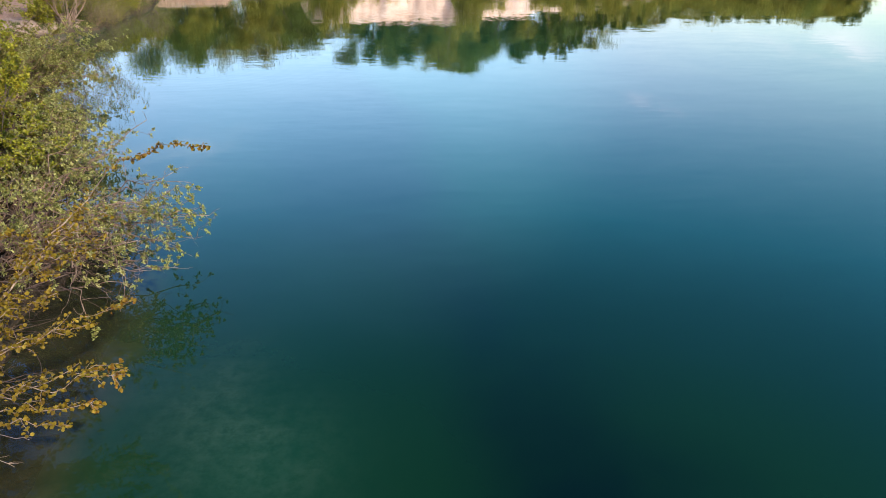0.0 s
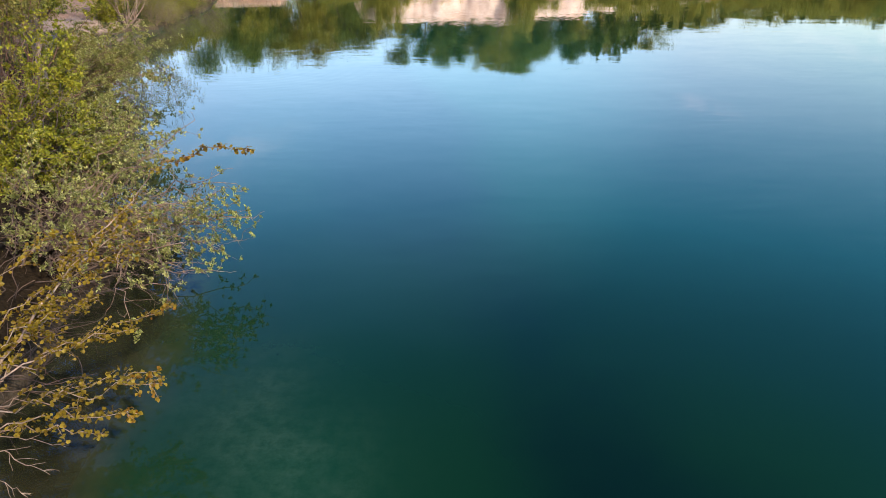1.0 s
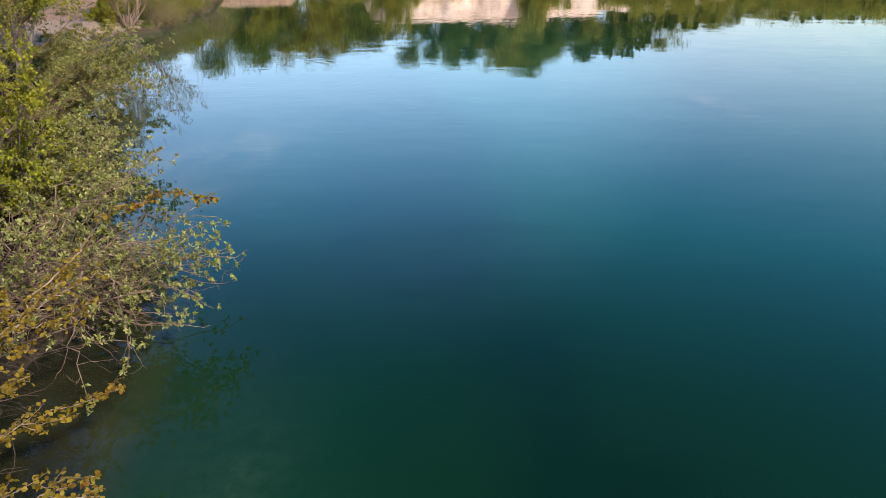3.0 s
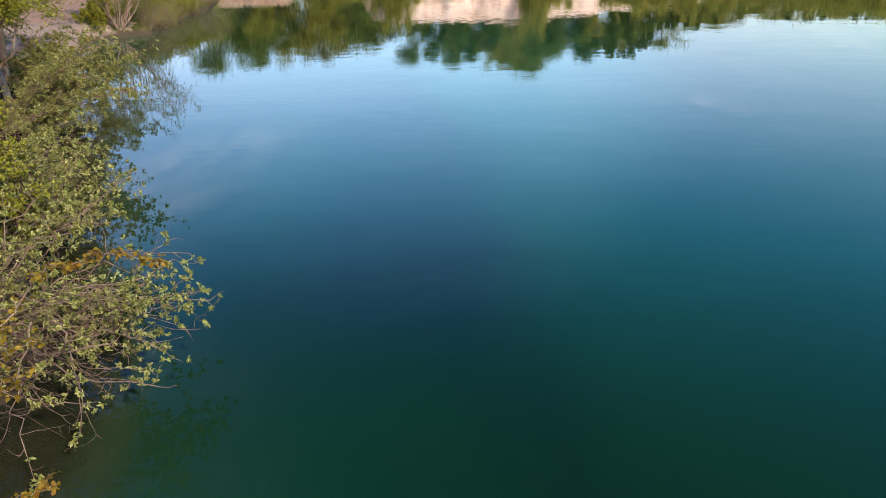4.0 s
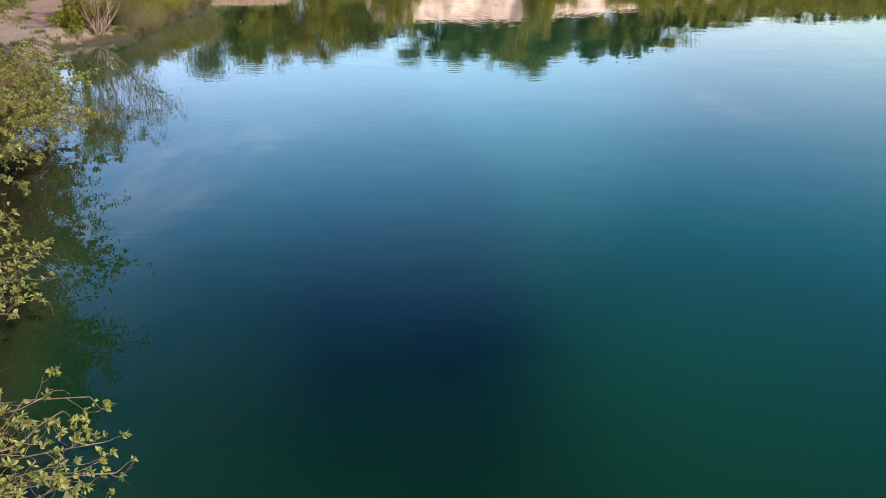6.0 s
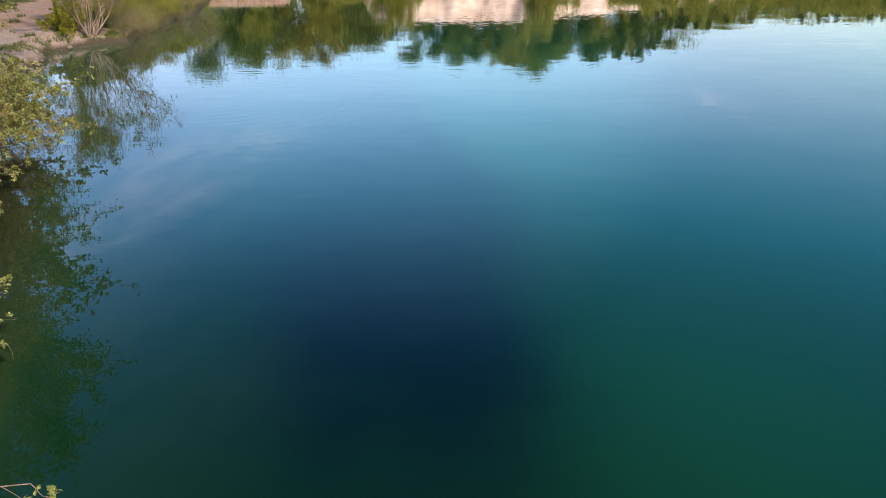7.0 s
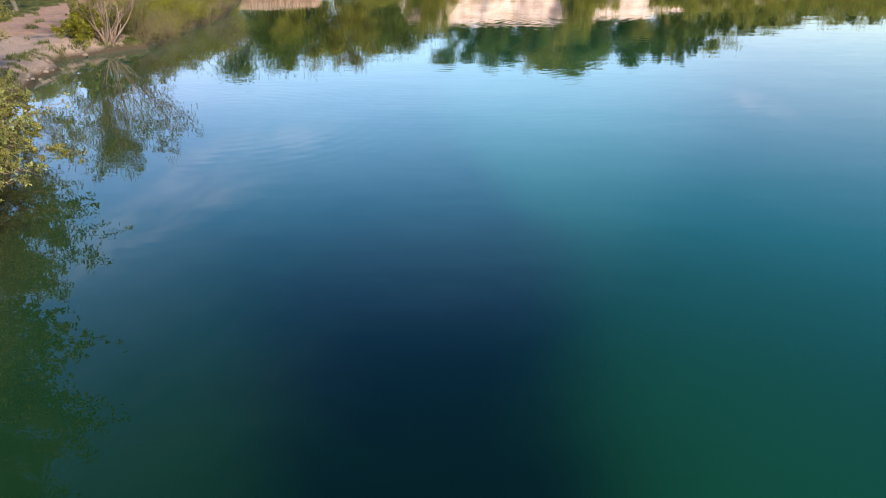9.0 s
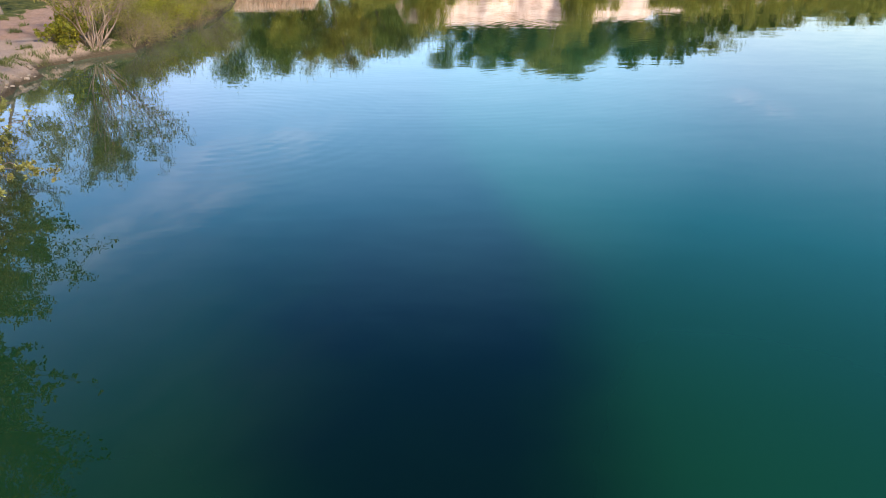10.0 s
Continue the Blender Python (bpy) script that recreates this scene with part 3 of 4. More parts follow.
def jitter(rng, s):
    return Vector((rng.gauss(0, s), rng.gauss(0, s), rng.gauss(0, s)))


def wander(rng, p, d, length, n, bend, lift):
    """A crooked line of n steps; lift above 0 turns it upwards, below 0 lets it droop."""
    pts, d = [p.copy()], d.normalized()
    for _ in range(n):
        d = (d + jitter(rng, bend) + Vector((0, 0, lift))).normalized()
        pts.append(pts[-1] + d * (length / n))
    return pts


def bow(rng, a, b, sag, n, wobble):
    """A crooked arch from a to b."""
    mid = (a + b) / 2 + Vector((0, 0, sag)) + jitter(rng, wobble * 2)
    pts = []
    for i in range(n + 1):
        u = i / n
        p = a * (1 - u) ** 2 + mid * 2 * u * (1 - u) + b * u * u
        pts.append(p + jitter(rng, wobble) * math.sin(math.pi * u))
    return pts


def taper(r0, r1, n):
    return [r0 + (r1 - r0) * (i / (n - 1)) ** 0.8 for i in range(n)]


def leaf_arrays(sites, count, size, width, scatter, seed, droop=0.1, plain=False, whorl=0):
    """Leaves round the given places (point, way, weight): corners and faces. Each is two halves folded along the midrib."""
    rs = np.random.RandomState(seed)
    pts = np.array([tuple(s[0]) for s in sites])
    ways = np.array([tuple(s[1]) for s in sites])
    pick = np.arange(count) // whorl if whorl else rs.randint(0, len(pts), count)
    at = pts[pick] + rs.normal(0, scatter, (count, 3))
    axis = ways[pick] * 0.7 + rs.normal(0, 0.75, (count, 3)) + [0, 0, -droop]
    if whorl > 1:
        # leaves spread in a star round the bud
        lead = ways[pick] + [0, 0, 0.45]
        one = np.cross(lead, [0.31, 0.17, 0.94])
        one /= np.linalg.norm(one, axis=1, keepdims=True) + 1e-9
        two = np.cross(lead / np.linalg.norm(lead, axis=1, keepdims=True), one)
        turn = (2 * math.pi * np.arange(count) / whorl + rs.normal(0, 0.25, count))[:, None]
        axis = lead * rs.uniform(0.2, 0.9, (count, 1)) + one * np.cos(turn) + two * np.sin(turn) + rs.normal(0, 0.2, (count, 3))
    axis /= np.linalg.norm(axis, axis=1, keepdims=True)
    face = rs.normal(0, 0.6, (count, 3)) + [0, 0, 1.0]
    side = np.cross(axis, face)
    side /= np.linalg.norm(side, axis=1, keepdims=True) + 1e-9
    face = np.cross(side, axis)
    s = size * rs.uniform(0.6, 1.25, (count, 1))
    w, fold = width * s, 0.16 * s
    if plain:
        verts = np.stack([at, at + axis * s * 0.5 + side * w * 0.5 + face * fold, at + axis * s, at + axis * s * 0.5 - side * w * 0.5 + face * fold], 1).reshape(-1, 3)
        return verts.tolist(), (np.arange(count)[:, None] * 4 + [0, 1, 2, 3]).tolist()
    corners = [at, at + axis * s * 0.28 + side * w * 0.42 + face * fold * 0.8, at + axis * s * 0.68 + side * w * 0.44 + face * fold, at + axis * s,
               at + axis * s * 0.68 - side * w * 0.44 + face * fold, at + axis * s * 0.28 - side * w * 0.42 + face * fold * 0.8]
    verts = np.stack(corners, 1).reshape(-1, 3)
    k = np.arange(count)[:, None] * 6
    faces = np.concatenate([k + [0, 1, 2, 3], k + [0, 3, 4, 5]], 0)
    return verts.tolist(), faces.tolist()


def one_leaf(name, width, mat, curl):
    """A single leaf a metre long along x, for scaling down."""
    w = width / 2
    verts = [(0, 0, 0), (0.24, w * 0.8, 0.10), (0.55, w, 0.13), (0.85, w * 0.55, 0.05 - curl), (1, 0, -0.08 - curl), (0.85, -w * 0.55, 0.05 - curl), (0.55, -w, 0.13), (0.24, -w * 0.8, 0.10), (0.5, 0, 0.03)]
    faces = [(0, 1, 2, 8), (8, 2, 3, 4), (8, 4, 5, 6), (0, 8, 6, 7)]
    return mesh_of(name, verts, faces, mat)


def tree(name, label, category, seed, height, spread, bark, leaf, leaves, leaf_size, stems=1, trunk=0.09, first=0.25, limbs=11, lift=0.10, droop=0.1, leaf_width=0.6, scatter=0.12, lean=0.12, group="", order=3, crook=0.08, plain=False, fan=1.0, way=(0, 0)):
    """A tree at the origin: tapered trunk or stems with limbs and twigs, and a crown of single leaves."""
    rng = random.Random(seed)
    wood = Wood()
    for s in range(stems):
        a = 2 * math.pi * (s + rng.random()) / stems
        out = 0.0 if stems == 1 else rng.uniform(0.25, 0.55) * fan
        h = height * (0.86 if stems == 1 else rng.uniform(0.6, 0.9) if stems < 9 else rng.uniform(0.8, 1.0) * (1.05 - 0.95 * out))
        start = Vector((math.cos(a), math.sin(a), 0)) * (0 if stems == 1 else trunk * rng.uniform(0.5, 2.0)) + Vector((0, 0, -0.25))
        stem = wander(rng, start, Vector((math.cos(a) * out + rng.gauss(0, lean) + way[0], math.sin(a) * out + rng.gauss(0, lean) + way[1], 1)), h, 12, crook, 0.03)
        radius = trunk * height / 6 * (1 if stems == 1 else 0.62)
        wood.tube(stem, taper(radius, radius * 0.16, 13), 7)
        count = max(3, limbs if stems == 1 else limbs * 2 // stems)
        for k in range(count):
            u = first + (1 - first) * (k + rng.random()) / count
            i = min(int(u * 12), 11)
            p = stem[i].lerp(stem[i + 1], u * 12 - i)
            b = a + rng.uniform(-1.2, 1.2) if stems > 2 else rng.uniform(0, 2 * math.pi)
            reach = spread * (0.35 + 0.75 * math.sin(math.pi * min(0.15 + 0.8 * (u - first) / (1 - first), 1))) * rng.uniform(0.7, 1.15)
            if stems > 1:
                reach *= 0.6
            limb = wander(rng, p, Vector((math.cos(b), math.sin(b), 0.45 + 0.5 * u)), reach, 7, 0.16, lift - 0.03)
            wood.tube(limb, taper(radius * 0.42 * (1.1 - u * 0.6), radius * 0.06, 8), 5 if order > 2 else 3)
            for j in range(2, 8):
                for _ in range(2):
                    d = (limb[j] - limb[j - 1]).normalized() + jitter(rng, 0.55)
                    twig = wander(rng, limb[j], d, reach * rng.uniform(0.25, 0.5), 4, 0.22, -droop * 0.4)
                    if order > 2:
                        wood.tube(twig, taper(radius * 0.09, radius * 0.03, 5), 3)
                    for q in (1, 2, 3, 4):
                        wood.sites.append((twig[q], (twig[q] - twig[q - 1]).normalized()))
        for q in range(9, 13):
            wood.sites += [(stem[q], Vector((0, 0, 1)))] * 3
    root = tagged(new(name), label, category, group)
    part_of("trunk", wood.mesh("trunk", bark), root)
    verts, faces = leaf_arrays(wood.sites, leaves, leaf_size, leaf_width, scatter, seed + 1, droop, plain or order < 3)
    part_of("crown", mesh_of("crown", verts, faces, leaf, False), root)
    return root


def dress(rng, root, branches, buds, leaf, leaf_each, leaf_size, leaf_width, cluster, loose, seed):
    """Leaves at the buds (point, way, branch): the outermost single, the rest as one foliage."""
    if loose:
        shapes = [one_leaf("leaf", leaf_width, leaf_each, c) for c in (0.05, 0.15, 0.28)]
        buds.sort(key=lambda s: -s[0].x)
        for p, w, b in buds[: loose // cluster]:
            lead = w + Vector((0, 0, 0.45))
            one = lead.cross(Vector((0.31, 0.17, 0.94))).normalized()
            two = lead.normalized().cross(one)
            for k in range(cluster):
                turn = 2 * math.pi * k / cluster + rng.gauss(0, 0.25)
                d = (lead * rng.uniform(0.2, 0.9) + one * math.cos(turn) + two * math.sin(turn) + jitter(rng, 0.2)).normalized() if cluster > 1 else (w * 0.6 + jitter(rng, 0.6)).normalized()
                m = Matrix.Translation(p + jitter(rng, 0.006)) @ d.to_track_quat("X", "Z").to_matrix().to_4x4() @ Matrix.Rotation(rng.gauss(0, 0.5), 4, "X")
                ob = part_of("leaf", shapes[rng.randrange(3)], branches[b])
                ob.matrix_basis = m @ Matrix.Scale(leaf_size * rng.uniform(0.65, 1.2), 4)
        buds = buds[loose // cluster:]
    verts, faces = leaf_arrays(buds, len(buds) * cluster, leaf_size, leaf_width, 0.006, seed + 5, whorl=cluster)
    part_of("foliage", mesh_of("foliage", verts, faces, leaf, False), root, kind="stuff")


def alder(name, label, seed, limbs, bark, leaf, leaf_each, leaf_size, gap, loose):
    """A young alder of long arching shoots. limbs: (start, tip, radius, arch, first leaf along it, side shoots, their length).
    Round leaves stand one by one along the shoots."""
    rng = random.Random(seed)
    root = tagged(new(name), label, "shrub")
    branches, buds = [], []

    def leafy(line, first, tight):
        length = sum((b - a).length for a, b in zip(line, line[1:]))
        n = len(line) - 1
        u, flip = first, 1
        while u < 1.0:
            i = min(int(u * n), n - 1)
            way = (line[i + 1] - line[i]).normalized()
            out = way.cross(Vector((0, 0, 1))) * flip
            buds.append((line[i].lerp(line[i + 1], u * n - i) + jitter(rng, 0.008), (way * 0.5 + out * 0.8 + jitter(rng, 0.3)).normalized(), len(branches)))
            u, flip = u + tight * rng.uniform(0.6, 1.6) / length, -flip
        buds.append((line[-1], (line[-1] - line[-2]).normalized(), len(branches)))

    for a, b, r, arch, first, sides, side in limbs:
        wood = Wood()
        a, b = Vector(a), Vector(b)
        line = bow(rng, a, b, arch, 16, 0.016 + 0.010 * (b - a).length)
        wood.tube(line, taper(r, max(r * 0.16, 0.0022), 17), 6)
        if first < 1:
            leafy(line, first, gap)
        for k in range(round(sides * 1.4)):
            u = 0.30 + 0.66 * (k + rng.random()) / sides
            i = min(int(u * 16), 15)
            way = (line[i + 1] - line[i]).normalized()
            d = way * 0.9 + way.cross(Vector((0, 0, 1))) * rng.choice((-0.7, 0.7)) + Vector((0.1, 0, rng.gauss(-0.05, 0.28)))
            shoot = wander(rng, line[i], d, side * rng.uniform(0.45, 1.15) * (1.15 - 0.6 * u), 7, 0.10, -0.02)
            wood.tube(shoot, taper(max(r * 0.30, 0.0028), 0.0016, 8), 4)
            if first < 1:
                leafy(shoot, 0.22, gap * 1.1)
        branches.append(part_of("branch", wood.mesh("branch", bark), root))
    dress(rng, root, branches, buds, leaf, leaf_each, leaf_size, 0.92, 1, loose, seed)
    return root


def shrub(name, label, category, seed, limbs, bark, leaf, leaf_each, leaves, leaf_size, leaf_width, cluster, loose, twig=0.4, per_limb=9, bare=0.15, sag=0.25):
    """A near shrub. limbs: (start, tip, radius, leafiness). Each limb with its twigs is a branch of its own; some leaves are single."""
    rng = random.Random(seed)
    root = tagged(new(name), label, category)
    sites, branches = [], []
    for a, b, r, full, *short in limbs:
        reach = twig * (short[0] if short else 1.0)
        wood = Wood()
        a, b = Vector(a), Vector(b)
        n = 12
        line = bow(rng, a, b, sag * rng.uniform(0.4, 1.2), n, 0.02 + (0.026 if sag > 0.3 else 0.008) * (b - a).length)
        wood.tube(line, taper(r, max(r * 0.18, 0.0025), n + 1), 6)
        for k in range(per_limb):
            u = bare + (1 - bare) * (k + rng.random()) / per_limb
            i = min(int(u * n), n - 1)
            p = line[i].lerp(line[i + 1], u * n - i)
            d = (line[i + 1] - line[i]).normalized() * 0.8 + jitter(rng, 0.6)
            shoot = wander(rng, p, d, reach * rng.uniform(0.5, 1.3) * (1.15 - 0.5 * u), 6, 0.27, 0.01)
            wood.tube(shoot, taper(max(r * 0.30 * (1 - 0.6 * u), 0.0030), 0.0016, 7), 4)
            leafy = rng.random() < full
            for q in range(2, 7):
                if leafy and (reach > 0.15 or q % 3 == 0):
                    sites.append((shoot[q], (shoot[q] - shoot[q - 1]).normalized(), len(branches)))
                if q in (3, 5) and rng.random() < 0.7:
                    e = (shoot[q] - shoot[q - 1]).normalized() + jitter(rng, 0.7)
                    small = wander(rng, shoot[q], e, reach * rng.uniform(0.15, 0.5), 4, 0.25, 0.0)
                    wood.tube(small, taper(0.0024, 0.0013, 5), 3)
                    if leafy and reach > 0.15:
                        sites += [(small[k2], e.normalized(), len(branches)) for k2 in (2, 3, 4)]
        if full > 0:
            for i in range(short[1] if len(short) > 1 else 8, n + 1):
                sites.append((line[i], (line[i] - line[i - 1]).normalized(), len(branches)))
        tip = wander(rng, line[-1], (line[-1] - line[-2]).normalized() + jitter(rng, 0.35), reach * rng.uniform(0.3, 0.6), 5, 0.25, 0.05)
        wood.tube(tip, taper(max(r * 0.18, 0.0025), 0.0015, 6), 4)
        if full > 0:
            sites += [(tip[q], (tip[q] - tip[q - 1]).normalized(), len(branches)) for q in (1, 2, 3, 4, 5)]
        branches.append(part_of("branch", wood.mesh("branch", bark), root))
    # leaves sit in whorls at buds along the twigs
    buds = [sites[rng.randrange(len(sites))] for _ in range(leaves // cluster)]
    dress(rng, root, branches, [(p + jitter(rng, 0.02), w, b) for p, w, b in buds], leaf, leaf_each, leaf_size, leaf_width, cluster, loose, seed)
    return root


def random_limbs(seed, base, low, high, count, radius, full):
    """Limbs from about a foot to places spread through a box."""
    rng = random.Random(seed)
    out = []
    for _ in range(count):
        a = (base[0] + rng.gauss(0, 0.18), base[1] + rng.gauss(0, 0.22), base[2])
        b = tuple(rng.uniform(l, h) for l, h in zip(low, high))
        out.append((a, b, radius * rng.uniform(0.6, 1.2), full))
    return out


def place(ob, x, y, turn, size=1.0, sink=0.05):
    ob.matrix_basis = pose(x, y, ground_at(x, y) - sink, 0, 0, turn) @ Matrix.Scale(size, 4)
    return ob


def place_copy(ob, x, y, turn, size=1.0, sink=0.05, wide=1.0):
    m = pose(x, y, ground_at(x, y) - sink, 0, 0, turn) @ Matrix.Diagonal((size * wide, size * wide, size, 1))
    keep = ob.scale.copy()
    ob.scale = (1, 1, 1)
    made = copy_thing(ob, m)
    ob.scale = keep
    return made


# ---- near left bank ----
def alder_fill(seed, count):
    """Short leafy shoots round the leaning stem."""
    rng = random.Random(seed)
    out = []
    for _ in range(count):
        u = 0.85 * rng.random()
        a = Vector((-3.95, 5.2, 0.5)).lerp(Vector((-3.1, 6.8, 1.6)), u)
        b = a + Vector((rng.uniform(-0.25, 0.55), rng.uniform(-0.35, 0.45), rng.uniform(-0.12, 0.28)))
        out.append((tuple(a), tuple(b), 0.005, 0.04, 0.25, 3, 0.22))
    return out


alder("alder_shrub", "young alder shrub with round bronze-yellow leaves leaning over the water", 11,
      [((-4.12, 4.9, 0.05), (-2.95, 7.02, 1.76), 0.024, 0.14, 0.62, 6, 0.30), ((-3.02, 6.92, 1.70), (-1.58, 6.2, 2.40), 0.007, 0.40, 0.22, 5, 0.07),
       ((-4.2, 5.0, 0.30), (-2.24, 5.1, 0.73), 0.010, 0.16, 0.42, 9, 0.34), ((-4.2, 5.0, 0.30), (-2.34, 5.3, 0.72), 0.008, 0.16, 0.40, 6, 0.30),
       ((-4.2, 4.95, 0.28), (-2.40, 4.9, 0.57), 0.009, 0.16, 0.46, 7, 0.28), ((-4.2, 4.9, 0.26), (-2.64, 4.8, 0.45), 0.008, 0.18, 0.50, 6, 0.22),
       ((-4.15, 5.2, 0.45), (-2.37, 5.9, 1.03), 0.010, 0.14, 0.38, 9, 0.32), ((-4.15, 5.2, 0.45), (-2.72, 5.75, 0.86), 0.008, 0.12, 0.40, 7, 0.26),
       ((-4.15, 5.3, 0.6), (-3.05, 5.9, 1.12), 0.008, 0.10, 0.30, 6, 0.28), ((-4.2, 5.5, 0.7), (-3.2, 6.3, 1.42), 0.008, 0.08, 0.25, 7, 0.30), ((-4.3, 5.6, 0.7), (-3.5, 6.2, 1.62), 0.008, 0.08, 0.25, 7, 0.30),
       ((-4.1, 4.85, 0.34), (-3.06, 4.62, 0.20), 0.007, 0.06, 1, 6, 0.30), ((-4.1, 4.9, 0.36), (-3.2, 4.5, 0.08), 0.006, 0.05, 1, 5, 0.26), ((-4.1, 4.9, 0.40), (-3.0, 4.85, 0.30), 0.006, 0.05, 1, 4, 0.22), ((-4.1, 4.8, 0.3), (-3.35, 4.35, 0.06), 0.006, 0.05, 1, 4, 0.2)]
      + alder_fill(4, 26),
      BARK_STRAW, LEAF_BRONZE, LEAF_BRONZE_EACH, 0.039, 0.0135, 300)

shrub("willow_shrub", "sprawling goat willow with grey-green leaf tufts over tangled bare twigs", "shrub", 23,
      [((-5.0, 8.3, 0.1), (-2.35, 8.78, 0.74), 0.022, 1), ((-5.0, 8.5, 0.1), (-2.75, 9.0, 1.10), 0.022, 1), ((-5.0, 8.6, 0.1), (-3.04, 9.06, 1.98), 0.02, 1), ((-5.0, 8.4, 0.1), (-2.6, 8.6, 0.9), 0.018, 1),
       ((-4.9, 8.2, 0.1), (-2.43, 7.56, 0.55), 0.018, 0.9), ((-4.9, 8.1, 0.1), (-3.12, 7.5, 0.42), 0.018, 0.4), ((-4.9, 8.2, 0.1), (-2.98, 8.3, 0.42), 0.016, 0.7),
       ((-5.0, 8.4, 0.1), (-3.85, 8.8, 1.85), 0.02, 1), ((-5.0, 8.5, 0.2), (-2.65, 9.19, 1.08), 0.020, 1), ((-4.9, 8.5, 0.2), (-2.72, 9.36, 0.52), 0.018, 1), ((-5.0, 8.6, 0.2), (-2.74, 8.84, 1.34), 0.018, 1), ((-4.9, 8.3, 0.2), (-2.51, 8.61, 0.49), 0.018, 1),
       ((-4.9, 8.3, 0.2), (-2.62, 8.1, 0.60), 0.016, 1), ((-4.9, 8.3, 0.2), (-2.80, 7.9, 0.50), 0.014, 0.9)]
      + random_limbs(15, (-4.6, 8.5, 0.6), (-3.1, 8.1, 0.5), (-2.55, 8.8, 1.1), 12, 0.010, 1)
      + random_limbs(14, (-5.0, 8.4, 0.1), (-3.6, 7.5, 0.25), (-2.9, 8.5, 0.8), 8, 0.015, 0.2)
      + [((-3.7, 8.0, 0.95), (-3.32, 6.95, 0.14), 0.014, 0.04), ((-5.0, 8.3, 0.3), (-3.0, 7.9, 0.78), 0.028, 0), ((-5.0, 8.5, 0.3), (-2.9, 8.7, 1.05), 0.026, 0.3), ((-3.6, 8.1, 0.9), (-3.0, 7.2, 0.35), 0.012, 0.2)]
      + random_limbs(5, (-5.2, 8.4, 0.1), (-5.4, 7.2, 1.0), (-3.2, 9.4, 1.75), 22, 0.016, 0.95)
      + random_limbs(16, (-5.0, 8.3, 0.2), (-4.3, 7.2, 0.5), (-3.2, 8.6, 1.25), 9, 0.015, 0.25),
      BARK_TAN, LEAF_SAGE, LEAF_SAGE_EACH, 16200, 0.042, 0.44, 9, 297, twig=0.46, per_limb=11, sag=0.4)



def brushwood(seed, count, low, high):
    """A heap of dead interlaced twigs."""
    rng = random.Random(seed)
    wood = Wood()
    for _ in range(count):
        p = Vector([rng.uniform(a, b) for a, b in zip(low, high)])
        line = wander(rng, p, Vector((rng.uniform(-0.2, 1), rng.gauss(0, 0.7), rng.uniform(-0.15, 0.6))), rng.uniform(0.5, 1.2), 7, 0.24, -0.05)
        wood.tube(line, taper(rng.uniform(0.004, 0.010), 0.0015, 8), 4)
    tagged(new("brushwood", wood.mesh("brushwood", BARK_DARK)), "heap of dead dark brown twigs under the willow", "twigs", kind="stuff")


brushwood(29, 80, (-5.2, 7.0, 0.05), (-3.9, 9.0, 0.9))
brushwood(30, 60, (-4.6, 5.0, 0.05), (-3.9, 7.0, 0.5))

shrub("hazel_shrub", "dense bright green leafy shrub on the bank", "shrub", 31,
      random_limbs(6, (-6.7, 10.6, 0.4), (-7.6, 9.5, 0.9), (-4.8, 11.2, 3.15), 46, 0.018, 1), BARK_GREY, LEAF_LIME, LEAF_LIME, 30000, 0.042, 0.75, 3, 0, twig=0.5)
shrub("willow_shrub", "goat willow with pale leaves and thin drooping outer twigs", "shrub", 37,
      random_limbs(7, (-6.6, 12.4, 0.3), (-7.4, 11.6, 0.7), (-4.6, 13.6, 2.3), 15, 0.010, 0.9), BARK_RUSSET, LEAF_SAGE, LEAF_MOSS, 3000, 0.042, 0.5, 6, 0, twig=0.55, per_limb=12, sag=0.5)
shrub("willow_shrub", "twiggy russet-brown willow with few small leaves on the bank", "shrub", 38,
      random_limbs(27, (-8.0, 13.6, 0.4), (-9.2, 12.2, 0.9), (-6.4, 15.4, 3.5), 34, 0.020, 0.4), BARK_RUSSET, LEAF_OLIVE, LEAF_OLIVE, 2800, 0.045, 0.55, 4, 0, twig=0.6, per_limb=13, sag=0.3)
shrub("willow_shrub", "low pale-leaved goat willow bush hanging out from the bank", "shrub", 39,
      random_limbs(17, (-6.0, 11.0, 0.2), (-5.7, 10.4, 0.4), (-4.42, 12.0, 1.7), 58, 0.013, 0.97), BARK_TAN, LEAF_SAGE, LEAF_MOSS, 19000, 0.047, 0.5, 8, 0, twig=0.38, per_limb=10, sag=0.4)
shrub("willow_shrub", "olive green willow bush with bare stems low over the water", "shrub", 41,
      random_limbs(8, (-8.9, 16.6, 0.4), (-9.0, 15.6, 0.4), (-7.0, 18.0, 2.0), 32, 0.014, 1) + random_limbs(28, (-8.6, 16.8, 0.6), (-7.4, 16.2, 1.2), (-6.1, 17.8, 2.4), 24, 0.013, 1), BARK_TAN, LEAF_MOSS, LEAF_OLIVE, 19000, 0.055, 0.5, 5, 0, twig=0.38)
shrub("willow_shrub", "yellow-green willow bush on the bank beside the sandy path", "shrub", 43,
      random_limbs(9, (-10.0, 19.6, 0.4), (-11.4, 18.4, 0.5), (-7.5, 21.2, 2.1), 34, 0.022, 0.95), BARK_TAN, LEAF_OLIVE, LEAF_OLIVE, 15000, 0.06, 0.55, 5, 0, twig=0.4)


